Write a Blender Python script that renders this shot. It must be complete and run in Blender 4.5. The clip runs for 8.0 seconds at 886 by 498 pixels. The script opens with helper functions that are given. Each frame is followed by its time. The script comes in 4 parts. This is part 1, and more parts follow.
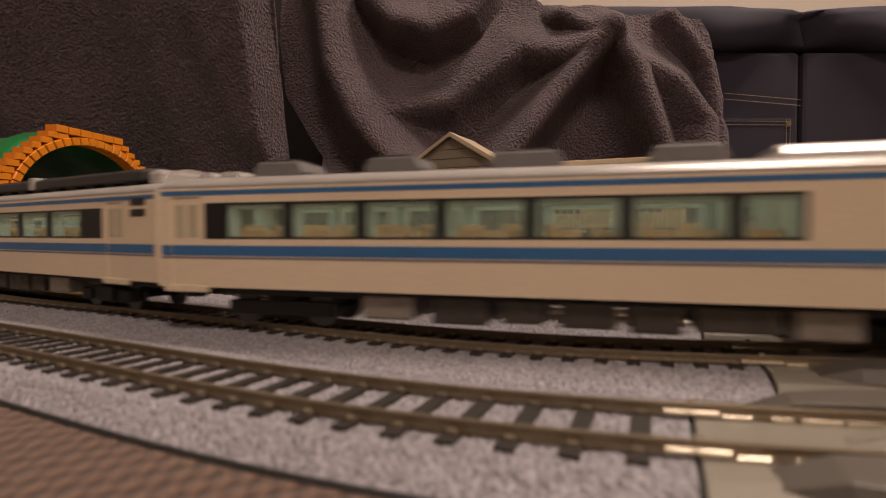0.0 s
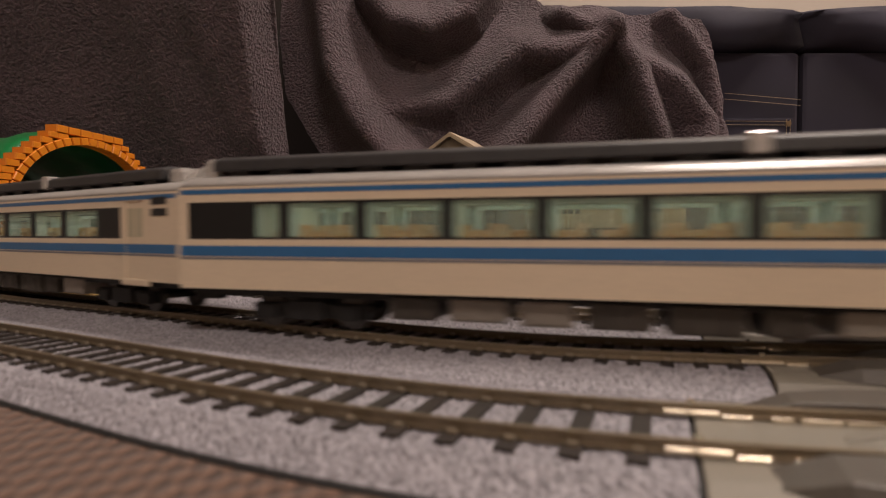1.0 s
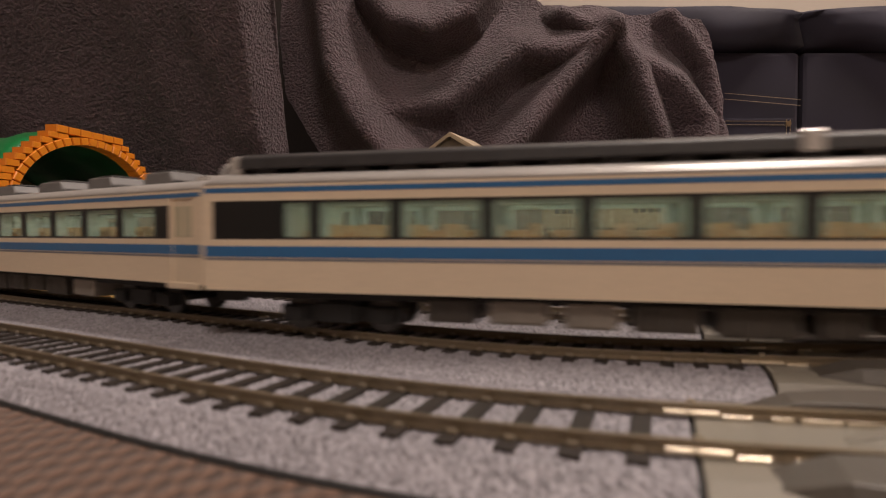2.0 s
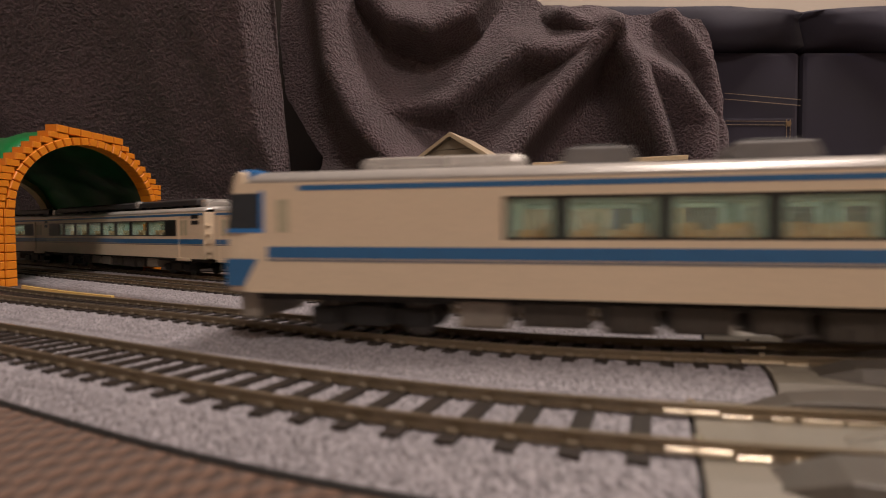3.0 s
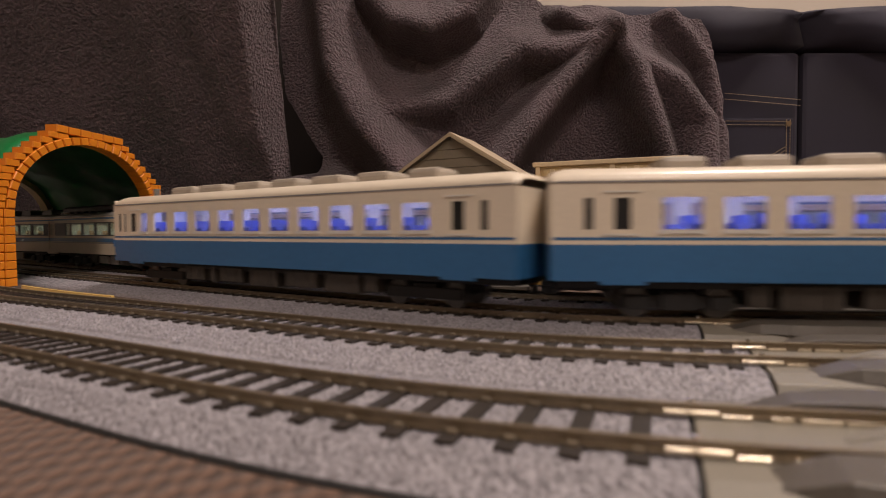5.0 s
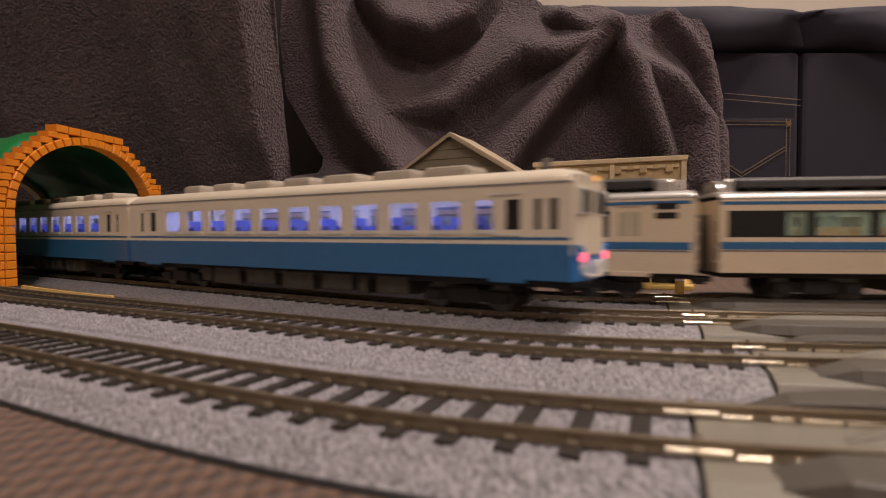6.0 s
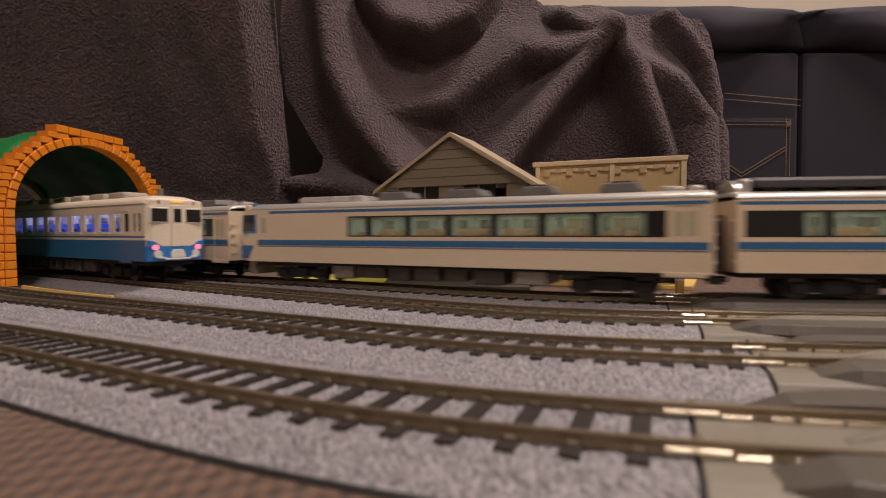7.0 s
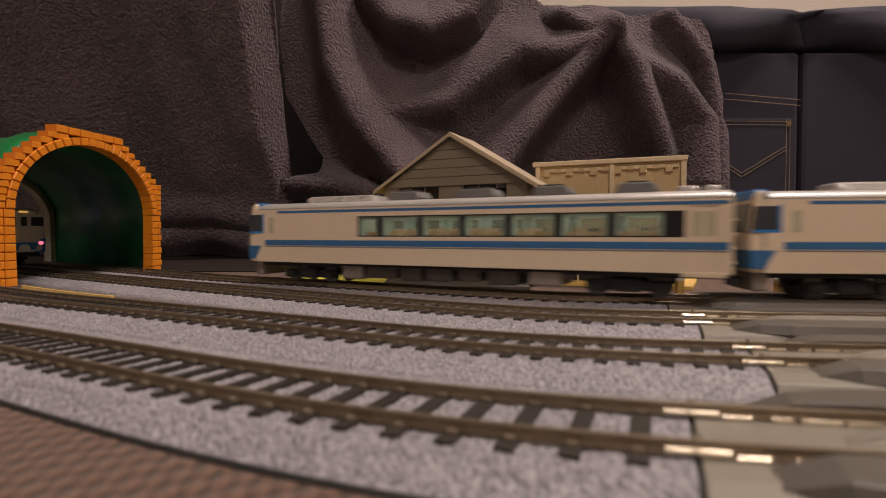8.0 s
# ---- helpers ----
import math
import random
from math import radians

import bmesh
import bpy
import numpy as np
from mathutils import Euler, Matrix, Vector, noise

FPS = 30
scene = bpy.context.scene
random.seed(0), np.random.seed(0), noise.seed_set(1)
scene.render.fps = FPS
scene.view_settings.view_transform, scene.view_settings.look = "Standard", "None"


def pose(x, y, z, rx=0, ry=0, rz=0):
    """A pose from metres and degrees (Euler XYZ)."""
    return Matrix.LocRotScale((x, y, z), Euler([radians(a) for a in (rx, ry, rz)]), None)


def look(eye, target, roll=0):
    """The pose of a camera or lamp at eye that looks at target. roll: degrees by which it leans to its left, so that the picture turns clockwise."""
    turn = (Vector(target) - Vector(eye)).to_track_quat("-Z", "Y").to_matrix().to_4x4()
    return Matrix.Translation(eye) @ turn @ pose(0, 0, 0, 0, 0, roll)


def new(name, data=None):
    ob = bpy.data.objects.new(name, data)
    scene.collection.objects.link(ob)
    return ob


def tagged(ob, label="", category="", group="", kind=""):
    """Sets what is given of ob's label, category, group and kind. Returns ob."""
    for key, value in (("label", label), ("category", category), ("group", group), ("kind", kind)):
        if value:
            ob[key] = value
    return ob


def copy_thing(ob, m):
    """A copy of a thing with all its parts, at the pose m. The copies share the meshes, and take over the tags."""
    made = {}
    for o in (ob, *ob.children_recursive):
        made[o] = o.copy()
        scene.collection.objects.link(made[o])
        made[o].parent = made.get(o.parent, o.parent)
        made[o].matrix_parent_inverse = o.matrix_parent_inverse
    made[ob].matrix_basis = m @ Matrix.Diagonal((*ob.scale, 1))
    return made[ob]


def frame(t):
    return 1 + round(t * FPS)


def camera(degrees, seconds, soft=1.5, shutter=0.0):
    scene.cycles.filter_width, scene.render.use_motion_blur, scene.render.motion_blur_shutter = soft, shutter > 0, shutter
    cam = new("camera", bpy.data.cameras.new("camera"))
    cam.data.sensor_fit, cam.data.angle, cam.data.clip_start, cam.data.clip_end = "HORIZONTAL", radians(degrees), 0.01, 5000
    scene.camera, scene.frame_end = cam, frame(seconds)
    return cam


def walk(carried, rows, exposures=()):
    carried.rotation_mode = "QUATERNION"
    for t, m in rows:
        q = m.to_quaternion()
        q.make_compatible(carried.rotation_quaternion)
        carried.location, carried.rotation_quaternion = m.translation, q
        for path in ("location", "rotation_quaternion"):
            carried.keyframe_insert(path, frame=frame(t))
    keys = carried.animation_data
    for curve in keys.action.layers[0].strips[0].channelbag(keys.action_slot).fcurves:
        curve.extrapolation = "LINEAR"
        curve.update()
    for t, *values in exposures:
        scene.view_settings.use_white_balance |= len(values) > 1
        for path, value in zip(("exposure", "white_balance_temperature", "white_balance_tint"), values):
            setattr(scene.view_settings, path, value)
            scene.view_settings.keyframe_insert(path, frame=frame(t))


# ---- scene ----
# The camera lies almost on the floor beside a model railway and stands still.
cam = camera(79.14, 8.0, soft=0.8, shutter=0.4)
EYE = (0.0, 0.0, 0.0362)
walk(cam, [(0.0, look(EYE, (0.0, 1.0, 0.0076), -0.05)), (8.0, look(EYE, (0.0, 1.0, 0.0076), -0.05))],
     exposures=[(0.0, 0.0, 7000, 13), (0.6, 0.0, 7000, 13), (0.9, 0.0, 6500, 10), (8.0, 0.0, 6500, 10)])
cam.data.dof.use_dof = True
cam.data.dof.focus_distance = 0.46
cam.data.dof.aperture_fstop = 17.0

# ---- light: a warm ceiling lamp and an added fill lamp in a closed room, and a weak glow of the world ----
world = bpy.data.worlds.new("room")
world.use_nodes = True
world.node_tree.nodes["Background"].inputs["Color"].default_value = (1.0, 0.86, 0.74, 1)
world.node_tree.nodes["Background"].inputs["Strength"].default_value = 0.05
scene.world = world


def lamp_light(name, eye, target, size, watts, colour):
    data = bpy.data.lights.new(name, "AREA")
    data.shape, data.size, data.energy, data.color = "DISK", size, watts, colour
    ob = new(name, data)
    ob.matrix_world = look(eye, target)
    return ob


LAMP = (0.85, 0.52, 2.25)
# added fill behind the camera, brightens the sides of the trains
LAMP_FILL = (0.45, -1.40, 2.25)
for place, watts in ((LAMP, 41), (LAMP_FILL, 32)):
    lamp_light("ceiling_lamp_light", (place[0], place[1], place[2] - 0.09), (place[0], place[1] + 0.001, 0), 0.55, watts, (1.0, 0.845, 0.755))

# ---- materials ----
def socket(node, name):
    return node.inputs[name]


def material(name, colour, rough=0.5, metal=0.0, vary=0.12, grain=400.0, stain=25.0, bump=0.1, depth=0.0002,
             coat=0.0, sheen=0.0, per_piece=0.0):
    """A painted, moulded or metal surface with fine grain, wider stains and relief; sizes in waves per metre."""
    m = bpy.data.materials.new(name)
    m.use_nodes = True
    t = m.node_tree
    b = t.nodes["Principled BSDF"]
    co = t.nodes.new("ShaderNodeTexCoord")
    fine, wide = t.nodes.new("ShaderNodeTexNoise"), t.nodes.new("ShaderNodeTexNoise")
    for n, s, d in ((fine, grain, 6.0), (wide, stain, 3.0)):
        n.inputs["Scale"].default_value, n.inputs["Detail"].default_value = s, d
        t.links.new(co.outputs["Object"], n.inputs["Vector"])
    mix = t.nodes.new("ShaderNodeMath")
    mix.operation = "MULTIPLY_ADD"
    mix.inputs[1].default_value = 0.6
    t.links.new(fine.outputs["Fac"], mix.inputs[0])
    half = t.nodes.new("ShaderNodeMath")
    half.operation = "MULTIPLY"
    half.inputs[1].default_value = 0.4
    t.links.new(wide.outputs["Fac"], half.inputs[0])
    t.links.new(half.outputs[0], mix.inputs[2])
    last = mix.outputs[0]
    if per_piece:
        info = t.nodes.new("ShaderNodeObjectInfo")
        add = t.nodes.new("ShaderNodeMath")
        add.operation = "MULTIPLY_ADD"
        add.inputs[1].default_value = per_piece
        t.links.new(info.outputs["Random"], add.inputs[0])
        t.links.new(last, add.inputs[2])
        last = add.outputs[0]
    ramp = t.nodes.new("ShaderNodeValToRGB")
    lo = tuple(c * (1 - 1.6 * vary) for c in colour) + (1,)
    hi = tuple(min(1, c * (1 + 1.6 * vary)) for c in colour) + (1,)
    ramp.color_ramp.elements[0].position, ramp.color_ramp.elements[0].color = 0.3, lo
    ramp.color_ramp.elements[1].position, ramp.color_ramp.elements[1].color = 0.72 + per_piece, hi
    t.links.new(last, ramp.inputs["Fac"])
    t.links.new(ramp.outputs["Color"], b.inputs["Base Color"])
    r = t.nodes.new("ShaderNodeMapRange")
    r.inputs["To Min"].default_value, r.inputs["To Max"].default_value = max(0.02, rough - 0.12), min(1, rough + 0.12)
    t.links.new(wide.outputs["Fac"], r.inputs["Value"])
    t.links.new(r.outputs[0], b.inputs["Roughness"])
    b.inputs["Metallic"].default_value = metal
    b.inputs["Coat Weight"].default_value = coat
    b.inputs["Sheen Weight"].default_value = sheen
    if bump:
        n = t.nodes.new("ShaderNodeBump")
        n.inputs["Strength"].default_value, n.inputs["Distance"].default_value = bump, depth
        t.links.new(fine.outputs["Fac"], n.inputs["Height"])
        t.links.new(n.outputs["Normal"], b.inputs["Normal"])
    return m


def glass(name, tint, rough=0.03, haze=(0.1, (0.7, 0.7, 0.7))):
    """Thin window plastic: mostly clear, with a soft gloss."""
    m = bpy.data.materials.new(name)
    m.use_nodes = True
    t = m.node_tree
    t.nodes.remove(t.nodes["Principled BSDF"])
    a, g, mx, fr = (t.nodes.new("ShaderNodeBsdf" + k) if k in ("Transparent", "Glossy") else t.nodes.new("Shader" + k)
                    for k in ("Transparent", "Glossy", "NodeMixShader", "NodeLayerWeight"))
    a.inputs["Color"].default_value = (*tint, 1)
    g.inputs["Roughness"].default_value = rough
    fr.inputs["Blend"].default_value = 0.5
    power, gloss = t.nodes.new("ShaderNodeMath"), t.nodes.new("ShaderNodeMath")
    power.operation, gloss.operation = "POWER", "MULTIPLY_ADD"
    t.links.new(fr.outputs["Facing"], power.inputs[0])
    power.inputs[1].default_value = 5.0
    t.links.new(power.outputs[0], gloss.inputs[0])
    gloss.inputs[1].default_value, gloss.inputs[2].default_value = 0.9, 0.04
    t.links.new(gloss.outputs[0], mx.inputs[0])
    milk, mm = t.nodes.new("ShaderNodeBsdfTranslucent"), t.nodes.new("ShaderNodeMixShader")
    milk.inputs["Color"].default_value = (*haze[1], 1)
    mm.inputs[0].default_value = haze[0]
    t.links.new(a.outputs[0], mm.inputs[1])
    t.links.new(milk.outputs[0], mm.inputs[2])
    t.links.new(mm.outputs[0], mx.inputs[1])
    t.links.new(g.outputs[0], mx.inputs[2])
    t.links.new(mx.outputs[0], t.nodes["Material Output"].inputs["Surface"])
    return m


def glowing(name, colour, strength):
    m = bpy.data.materials.new(name)
    m.use_nodes = True
    b = m.node_tree.nodes["Principled BSDF"]
    b.inputs["Base Color"].default_value = (*colour, 1)
    b.inputs["Emission Color"].default_value = (*colour, 1)
    b.inputs["Emission Strength"].default_value = strength
    return m


M = {
    "cream": material("cream_paint", (0.74, 0.61, 0.455), 0.36, vary=0.05, grain=900, stain=18, bump=0.04, coat=0.15),
    "ivory": material("ivory_paint", (0.78, 0.69, 0.56), 0.34, vary=0.05, grain=900, stain=18, bump=0.04, coat=0.15),
    "door": material("door_paint", (0.47, 0.43, 0.30), 0.42, vary=0.06, bump=0.05),
    "blue": material("blue_paint", (0.034, 0.145, 0.33), 0.34, vary=0.07, bump=0.04, coat=0.2),
    "bright_blue": material("bright_blue_paint", (0.03, 0.20, 0.55), 0.3, vary=0.07, bump=0.04, coat=0.2),
    "grey_line": material("grey_line", (0.20, 0.20, 0.22), 0.45, vary=0.06, bump=0.0),
    "silver": material("silver_roof", (0.56, 0.54, 0.52), 0.33, metal=0.35, vary=0.06, bump=0.05, stain=30),
    "roof_black": material("roof_black", (0.035, 0.034, 0.036), 0.5, vary=0.2, bump=0.15),
    "roof_grey": material("roof_unit_grey", (0.16, 0.155, 0.155), 0.5, vary=0.12, bump=0.1),
    "roof_light": material("roof_unit_light", (0.62, 0.60, 0.58), 0.26, metal=0.55, vary=0.08, bump=0.06),
    "vent": material("vent_beige", (0.42, 0.37, 0.31), 0.5, vary=0.1, bump=0.1),
    "frame": material("window_frame_black", (0.012, 0.012, 0.013), 0.35, vary=0.2, bump=0.0),
    "white_trim": material("white_trim", (0.72, 0.70, 0.66), 0.4, vary=0.04, bump=0.0),
    "under": material("underframe_black", (0.010, 0.009, 0.009), 0.65, vary=0.25, bump=0.15),
    "box": material("underfloor_box", (0.055, 0.046, 0.038), 0.6, vary=0.18, bump=0.12),
    "tank": material("underfloor_tank_grey", (0.24, 0.21, 0.18), 0.45, vary=0.2, bump=0.1),
    "wheel": material("wheel_metal", (0.10, 0.095, 0.09), 0.35, metal=0.8, vary=0.1, bump=0.05),
    "coupler": material("coupler_orange", (0.55, 0.30, 0.04), 0.4, vary=0.1, bump=0.0),
    "rim_teal": material("clear_plastic_rim_teal", (0.46, 0.56, 0.51), 0.35, vary=0.06, bump=0.0),
    "seat": material("seat_orange_brown", (0.60, 0.34, 0.15), 0.75, vary=0.12, bump=0.1),
    "seat_blue": material("seat_blue", (0.04, 0.085, 0.50), 0.7, vary=0.12, bump=0.1),
    "inside": material("interior_pale_green", (0.56, 0.60, 0.51), 0.6, vary=0.05, bump=0.0),
    "inside_lilac": material("interior_lilac", (0.60, 0.59, 0.68), 0.6, vary=0.05, bump=0.0),
    "pane": glass("pale_green_pane", (0.90, 0.935, 0.90), haze=(0.11, (0.68, 0.74, 0.68))),
    "pane_blue": glass("clear_pane", (0.88, 0.89, 0.98), haze=(0.05, (0.62, 0.64, 0.90))),
    "pane_dark": material("smoked_pane", (0.007, 0.008, 0.009), 0.42, vary=0.1, bump=0.0),
    "cab_glass": material("cab_glass", (0.022, 0.030, 0.040), 0.13, vary=0.1, bump=0.0, coat=0.5),
    "strip": glowing("cabin_strip_green", (0.90, 1.0, 0.90), 3.8),
    "strip_blue": glowing("cabin_strip_blue", (0.76, 0.79, 1.0), 9.5),
    "tail": glowing("tail_lamp_red", (1.0, 0.16, 0.22), 1.5),
    "head": glowing("head_sign_amber", (1.0, 0.5, 0.12), 0.5),
    "rail": material("rail_nickel_brown", (0.215, 0.17, 0.115), 0.37, metal=0.5, vary=0.15, grain=1500, bump=0.05),
    "joiner": material("rail_joiner_silver", (0.75, 0.68, 0.55), 0.22, metal=0.95, vary=0.06, bump=0.05),
    # light tan puts the clips' specular highlights into their colour
    "clip": material("rail_clip_glint_tan", (0.30, 0.25, 0.185), 0.3, metal=0.4, vary=0.1, bump=0.0),
    "tie": material("sleeper_dark_brown", (0.020, 0.014, 0.011), 0.6, vary=0.25, grain=900, bump=0.25, per_piece=0.15),
    "grey_plastic": material("grey_plastic", (0.22, 0.20, 0.165), 0.48, vary=0.05, grain=1200, stain=15, bump=0.05),
    "dark_plastic": material("dark_grey_plastic", (0.095, 0.083, 0.070), 0.45, vary=0.08, grain=1200, bump=0.08),
    "orange": material("orange_plastic", (0.72, 0.235, 0.012), 0.42, vary=0.05, grain=900, stain=40, bump=0.08, per_piece=0.12),
    "green": material("green_plastic", (0.008, 0.17, 0.045), 0.36, vary=0.1, grain=60, stain=12, bump=0.12, depth=0.002),
    "tan_rim": material("tan_plastic_rim", (0.62, 0.48, 0.27), 0.5, vary=0.08, bump=0.05),
    "yellow": material("yellow_plastic", (0.74, 0.50, 0.15), 0.45, vary=0.05, bump=0.05),
    "lime": material("lime_plastic", (0.72, 0.66, 0.10), 0.45, vary=0.05, bump=0.05),
    "siding": material("grey_beige_siding", (0.20, 0.165, 0.12), 0.6, vary=0.08, grain=700, bump=0.12, per_piece=0.06),
    "roofing": material("beige_roof", (0.40, 0.32, 0.22), 0.6, vary=0.08, grain=700, bump=0.12),
    "tan_wall": material("tan_wall", (0.55, 0.41, 0.22), 0.55, vary=0.07, grain=700, bump=0.1),
    "pale_wood": material("pale_wood", (0.68, 0.55, 0.36), 0.55, vary=0.08, bump=0.06),
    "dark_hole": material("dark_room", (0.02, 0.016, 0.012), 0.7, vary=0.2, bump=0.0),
    "curtain_blue": material("blue_shop_curtain", (0.03, 0.16, 0.62), 0.7, vary=0.08, bump=0.1),
    "sign_white": material("white_sign_board", (0.75, 0.70, 0.60), 0.5, vary=0.05, bump=0.0),
    "ink": material("black_lettering", (0.02, 0.02, 0.02), 0.6, vary=0.1, bump=0.0),
    "wall": material("cream_wall_paper", (0.48, 0.42, 0.36), 0.8, vary=0.03, grain=300, stain=2, bump=0.2),
    "ceiling": material("white_ceiling", (0.55, 0.53, 0.50), 0.85, vary=0.02, grain=200, stain=2, bump=0.1),
    "denim": material("dark_navy_denim", (0.021, 0.018, 0.034), 0.85, vary=0.3, grain=1400, stain=9, bump=0.5, depth=0.0006, sheen=0.05),
    "thread": material("beige_thread", (0.42, 0.32, 0.20), 0.7, vary=0.15, bump=0.0),
    "rivet": material("brass_rivet", (0.30, 0.22, 0.14), 0.35, metal=0.9, vary=0.1, bump=0.0),
    "lamp_shade": glowing("lamp_shade", (1.0, 0.85, 0.68), 2.0),
    # board brown; also paints the shade in the sofa's gap
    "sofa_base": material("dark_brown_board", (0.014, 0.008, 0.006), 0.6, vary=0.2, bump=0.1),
}


def ballast_material():
    """Moulded grey roadbed: each grain a little lighter or darker, some white specks."""
    m = material("grey_ballast", (0.200, 0.189, 0.207), 0.62, vary=0.1, grain=1500, bump=0.4, depth=0.0004)
    t = m.node_tree
    b = t.nodes["Principled BSDF"]
    old = b.inputs["Base Color"].links[0].from_socket
    co = t.nodes.new("ShaderNodeTexCoord")
    v = t.nodes.new("ShaderNodeTexVoronoi")
    v.inputs["Scale"].default_value = 1300
    t.links.new(co.outputs["Object"], v.inputs["Vector"])
    ramp = t.nodes.new("ShaderNodeValToRGB")
    for pos, c in ((0.0, 0.72), (0.45, 0.97), (0.85, 1.12), (1.0, 1.8)):
        e = ramp.color_ramp.elements[0] if pos == 0 else ramp.color_ramp.elements[1] if pos == 1.0 else ramp.color_ramp.elements.new(pos)
        e.color = (c, c, c, 1)
    sep = t.nodes.new("ShaderNodeSeparateColor")
    t.links.new(v.outputs["Color"], sep.inputs[0])
    t.links.new(sep.outputs[0], ramp.inputs["Fac"])
    mul = t.nodes.new("ShaderNodeMix")
    mul.data_type, mul.blend_type = "RGBA", "MULTIPLY"
    mul.inputs["Factor"].default_value = 1
    t.links.new(old, mul.inputs["A"])
    t.links.new(ramp.outputs["Color"], mul.inputs["B"])
    t.links.new(mul.outputs["Result"], b.inputs["Base Color"])
    return m


def carpet_material():
    """Brown woven carpet: slanted ribs crossed by a finer weave."""
    m = material("brown_woven_carpet", (0.125, 0.073, 0.052), 0.9, vary=0.18, grain=900, stain=8, bump=0.2, depth=0.0005, sheen=0.2)
    t = m.node_tree
    b = t.nodes["Principled BSDF"]
    old = b.inputs["Base Color"].links[0].from_socket
    co = t.nodes.new("ShaderNodeTexCoord")
    add = t.nodes.new("ShaderNodeMath")
    add.operation = "ADD"
    for k, turn in enumerate((62, -8)):
        mp = t.nodes.new("ShaderNodeMapping")
        mp.inputs["Rotation"].default_value[2] = radians(turn)
        t.links.new(co.outputs["Object"], mp.inputs["Vector"])
        wave = t.nodes.new("ShaderNodeTexWave")
        for name, val in (("Scale", (62.0, 96.0)[k]), ("Distortion", 1.2), ("Detail", 2.0), ("Detail Scale", 3.0)):
            wave.inputs[name].default_value = val
        t.links.new(mp.outputs[0], wave.inputs["Vector"])
        t.links.new(wave.outputs["Fac"], add.inputs[k])
    ramp = t.nodes.new("ShaderNodeValToRGB")
    ramp.color_ramp.elements[0].position, ramp.color_ramp.elements[0].color = 0.15, (0.42, 0.40, 0.40, 1)
    ramp.color_ramp.elements[1].position, ramp.color_ramp.elements[1].color = 0.85, (1.25, 1.2, 1.15, 1)
    half = t.nodes.new("ShaderNodeMath")
    half.operation = "MULTIPLY"
    half.inputs[1].default_value = 0.5
    t.links.new(add.outputs[0], half.inputs[0])
    t.links.new(half.outputs[0], ramp.inputs["Fac"])
    mul = t.nodes.new("ShaderNodeMix")
    mul.data_type, mul.blend_type = "RGBA", "MULTIPLY"
    mul.inputs["Factor"].default_value = 1
    t.links.new(old, mul.inputs["A"])
    t.links.new(ramp.outputs["Color"], mul.inputs["B"])
    t.links.new(mul.outputs["Result"], b.inputs["Base Color"])
    weave = t.nodes.new("ShaderNodeBump")
    weave.inputs["Strength"].default_value, weave.inputs["Distance"].default_value = 0.6, 0.0012
    t.links.new(half.outputs[0], weave.inputs["Height"])
    t.links.new(b.inputs["Normal"].links[0].from_socket, weave.inputs["Normal"])
    t.links.new(weave.outputs["Normal"], b.inputs["Normal"])
    return m


def fleece_material():
    """Grey-mauve fleece: a short tousled pile with tufts."""
    m = material("grey_mauve_fleece", (0.128, 0.087, 0.101), 0.95, vary=0.38, grain=270, stain=12, bump=1.0, depth=0.015, sheen=0.15)
    return m


M["ballast"], M["carpet"], M["fleece"] = ballast_material(), carpet_material(), fleece_material()


# ---- making meshes; all sizes below in millimetres ----
MM = 0.001


def finish(name, bm, mat, smooth=False):
    me = bpy.data.meshes.new(name)
    bm.to_mesh(me)
    bm.free()
    me.materials.append(M[mat])
    if smooth:
        for p in me.polygons:
            p.use_smooth = True
    return me


def part(name, bm, mat, parent=None, label="", smooth=False, bevel=0.0):
    """One mesh object, under a thing or a part if one is given."""
    ob = new(name, finish(name, bm, mat, smooth))
    if bevel:
        mod = ob.modifiers.new("bevel", "BEVEL")
        mod.width, mod.segments, mod.limit_method = bevel * MM, 2, "ANGLE"
    if parent:
        ob.parent = parent
    if label:
        tagged(ob, label)
    return ob


def box(bm, x0, x1, y0, y1, z0, z1):
    v = [bm.verts.new((x * MM, y * MM, z * MM)) for x in (x0, x1) for y in (y0, y1) for z in (z0, z1)]
    for a, b, c, d in ((0, 1, 3, 2), (4, 6, 7, 5), (0, 4, 5, 1), (2, 3, 7, 6), (0, 2, 6, 4), (1, 5, 7, 3)):
        bm.faces.new((v[a], v[b], v[c], v[d]))
    return v


def boxes(*sizes):
    bm = bmesh.new()
    for s in sizes:
        box(bm, *s)
    return bm


def prism(points, x0, x1, axis="x"):
    """A closed outline swept along one axis."""
    bm = bmesh.new()
    put = {"x": lambda a, b, s: (s, a, b), "y": lambda a, b, s: (a, s, b), "z": lambda a, b, s: (a, b, s)}[axis]
    ends = [[bm.verts.new([c * MM for c in put(a, b, s)]) for a, b in points] for s in (x0, x1)]
    n = len(points)
    for i in range(n):
        bm.faces.new((ends[0][i], ends[0][(i + 1) % n], ends[1][(i + 1) % n], ends[1][i]))
    bm.faces.new(ends[0][::-1])
    bm.faces.new(ends[1])
    bmesh.ops.recalc_face_normals(bm, faces=bm.faces)
    return bm


def disc(x, y, z, radius, half, axis="y", steps=20):
    ring = [(radius * math.cos(2 * math.pi * i / steps), radius * math.sin(2 * math.pi * i / steps)) for i in range(steps)]
    if axis == "y":
        return prism([(x + a, z + b) for a, b in ring], y - half, y + half, "y")
    if axis == "x":
        return prism([(y + a, z + b) for a, b in ring], x - half, x + half, "x")
    return prism([(x + a, y + b) for a, b in ring], z - half, z + half, "z")


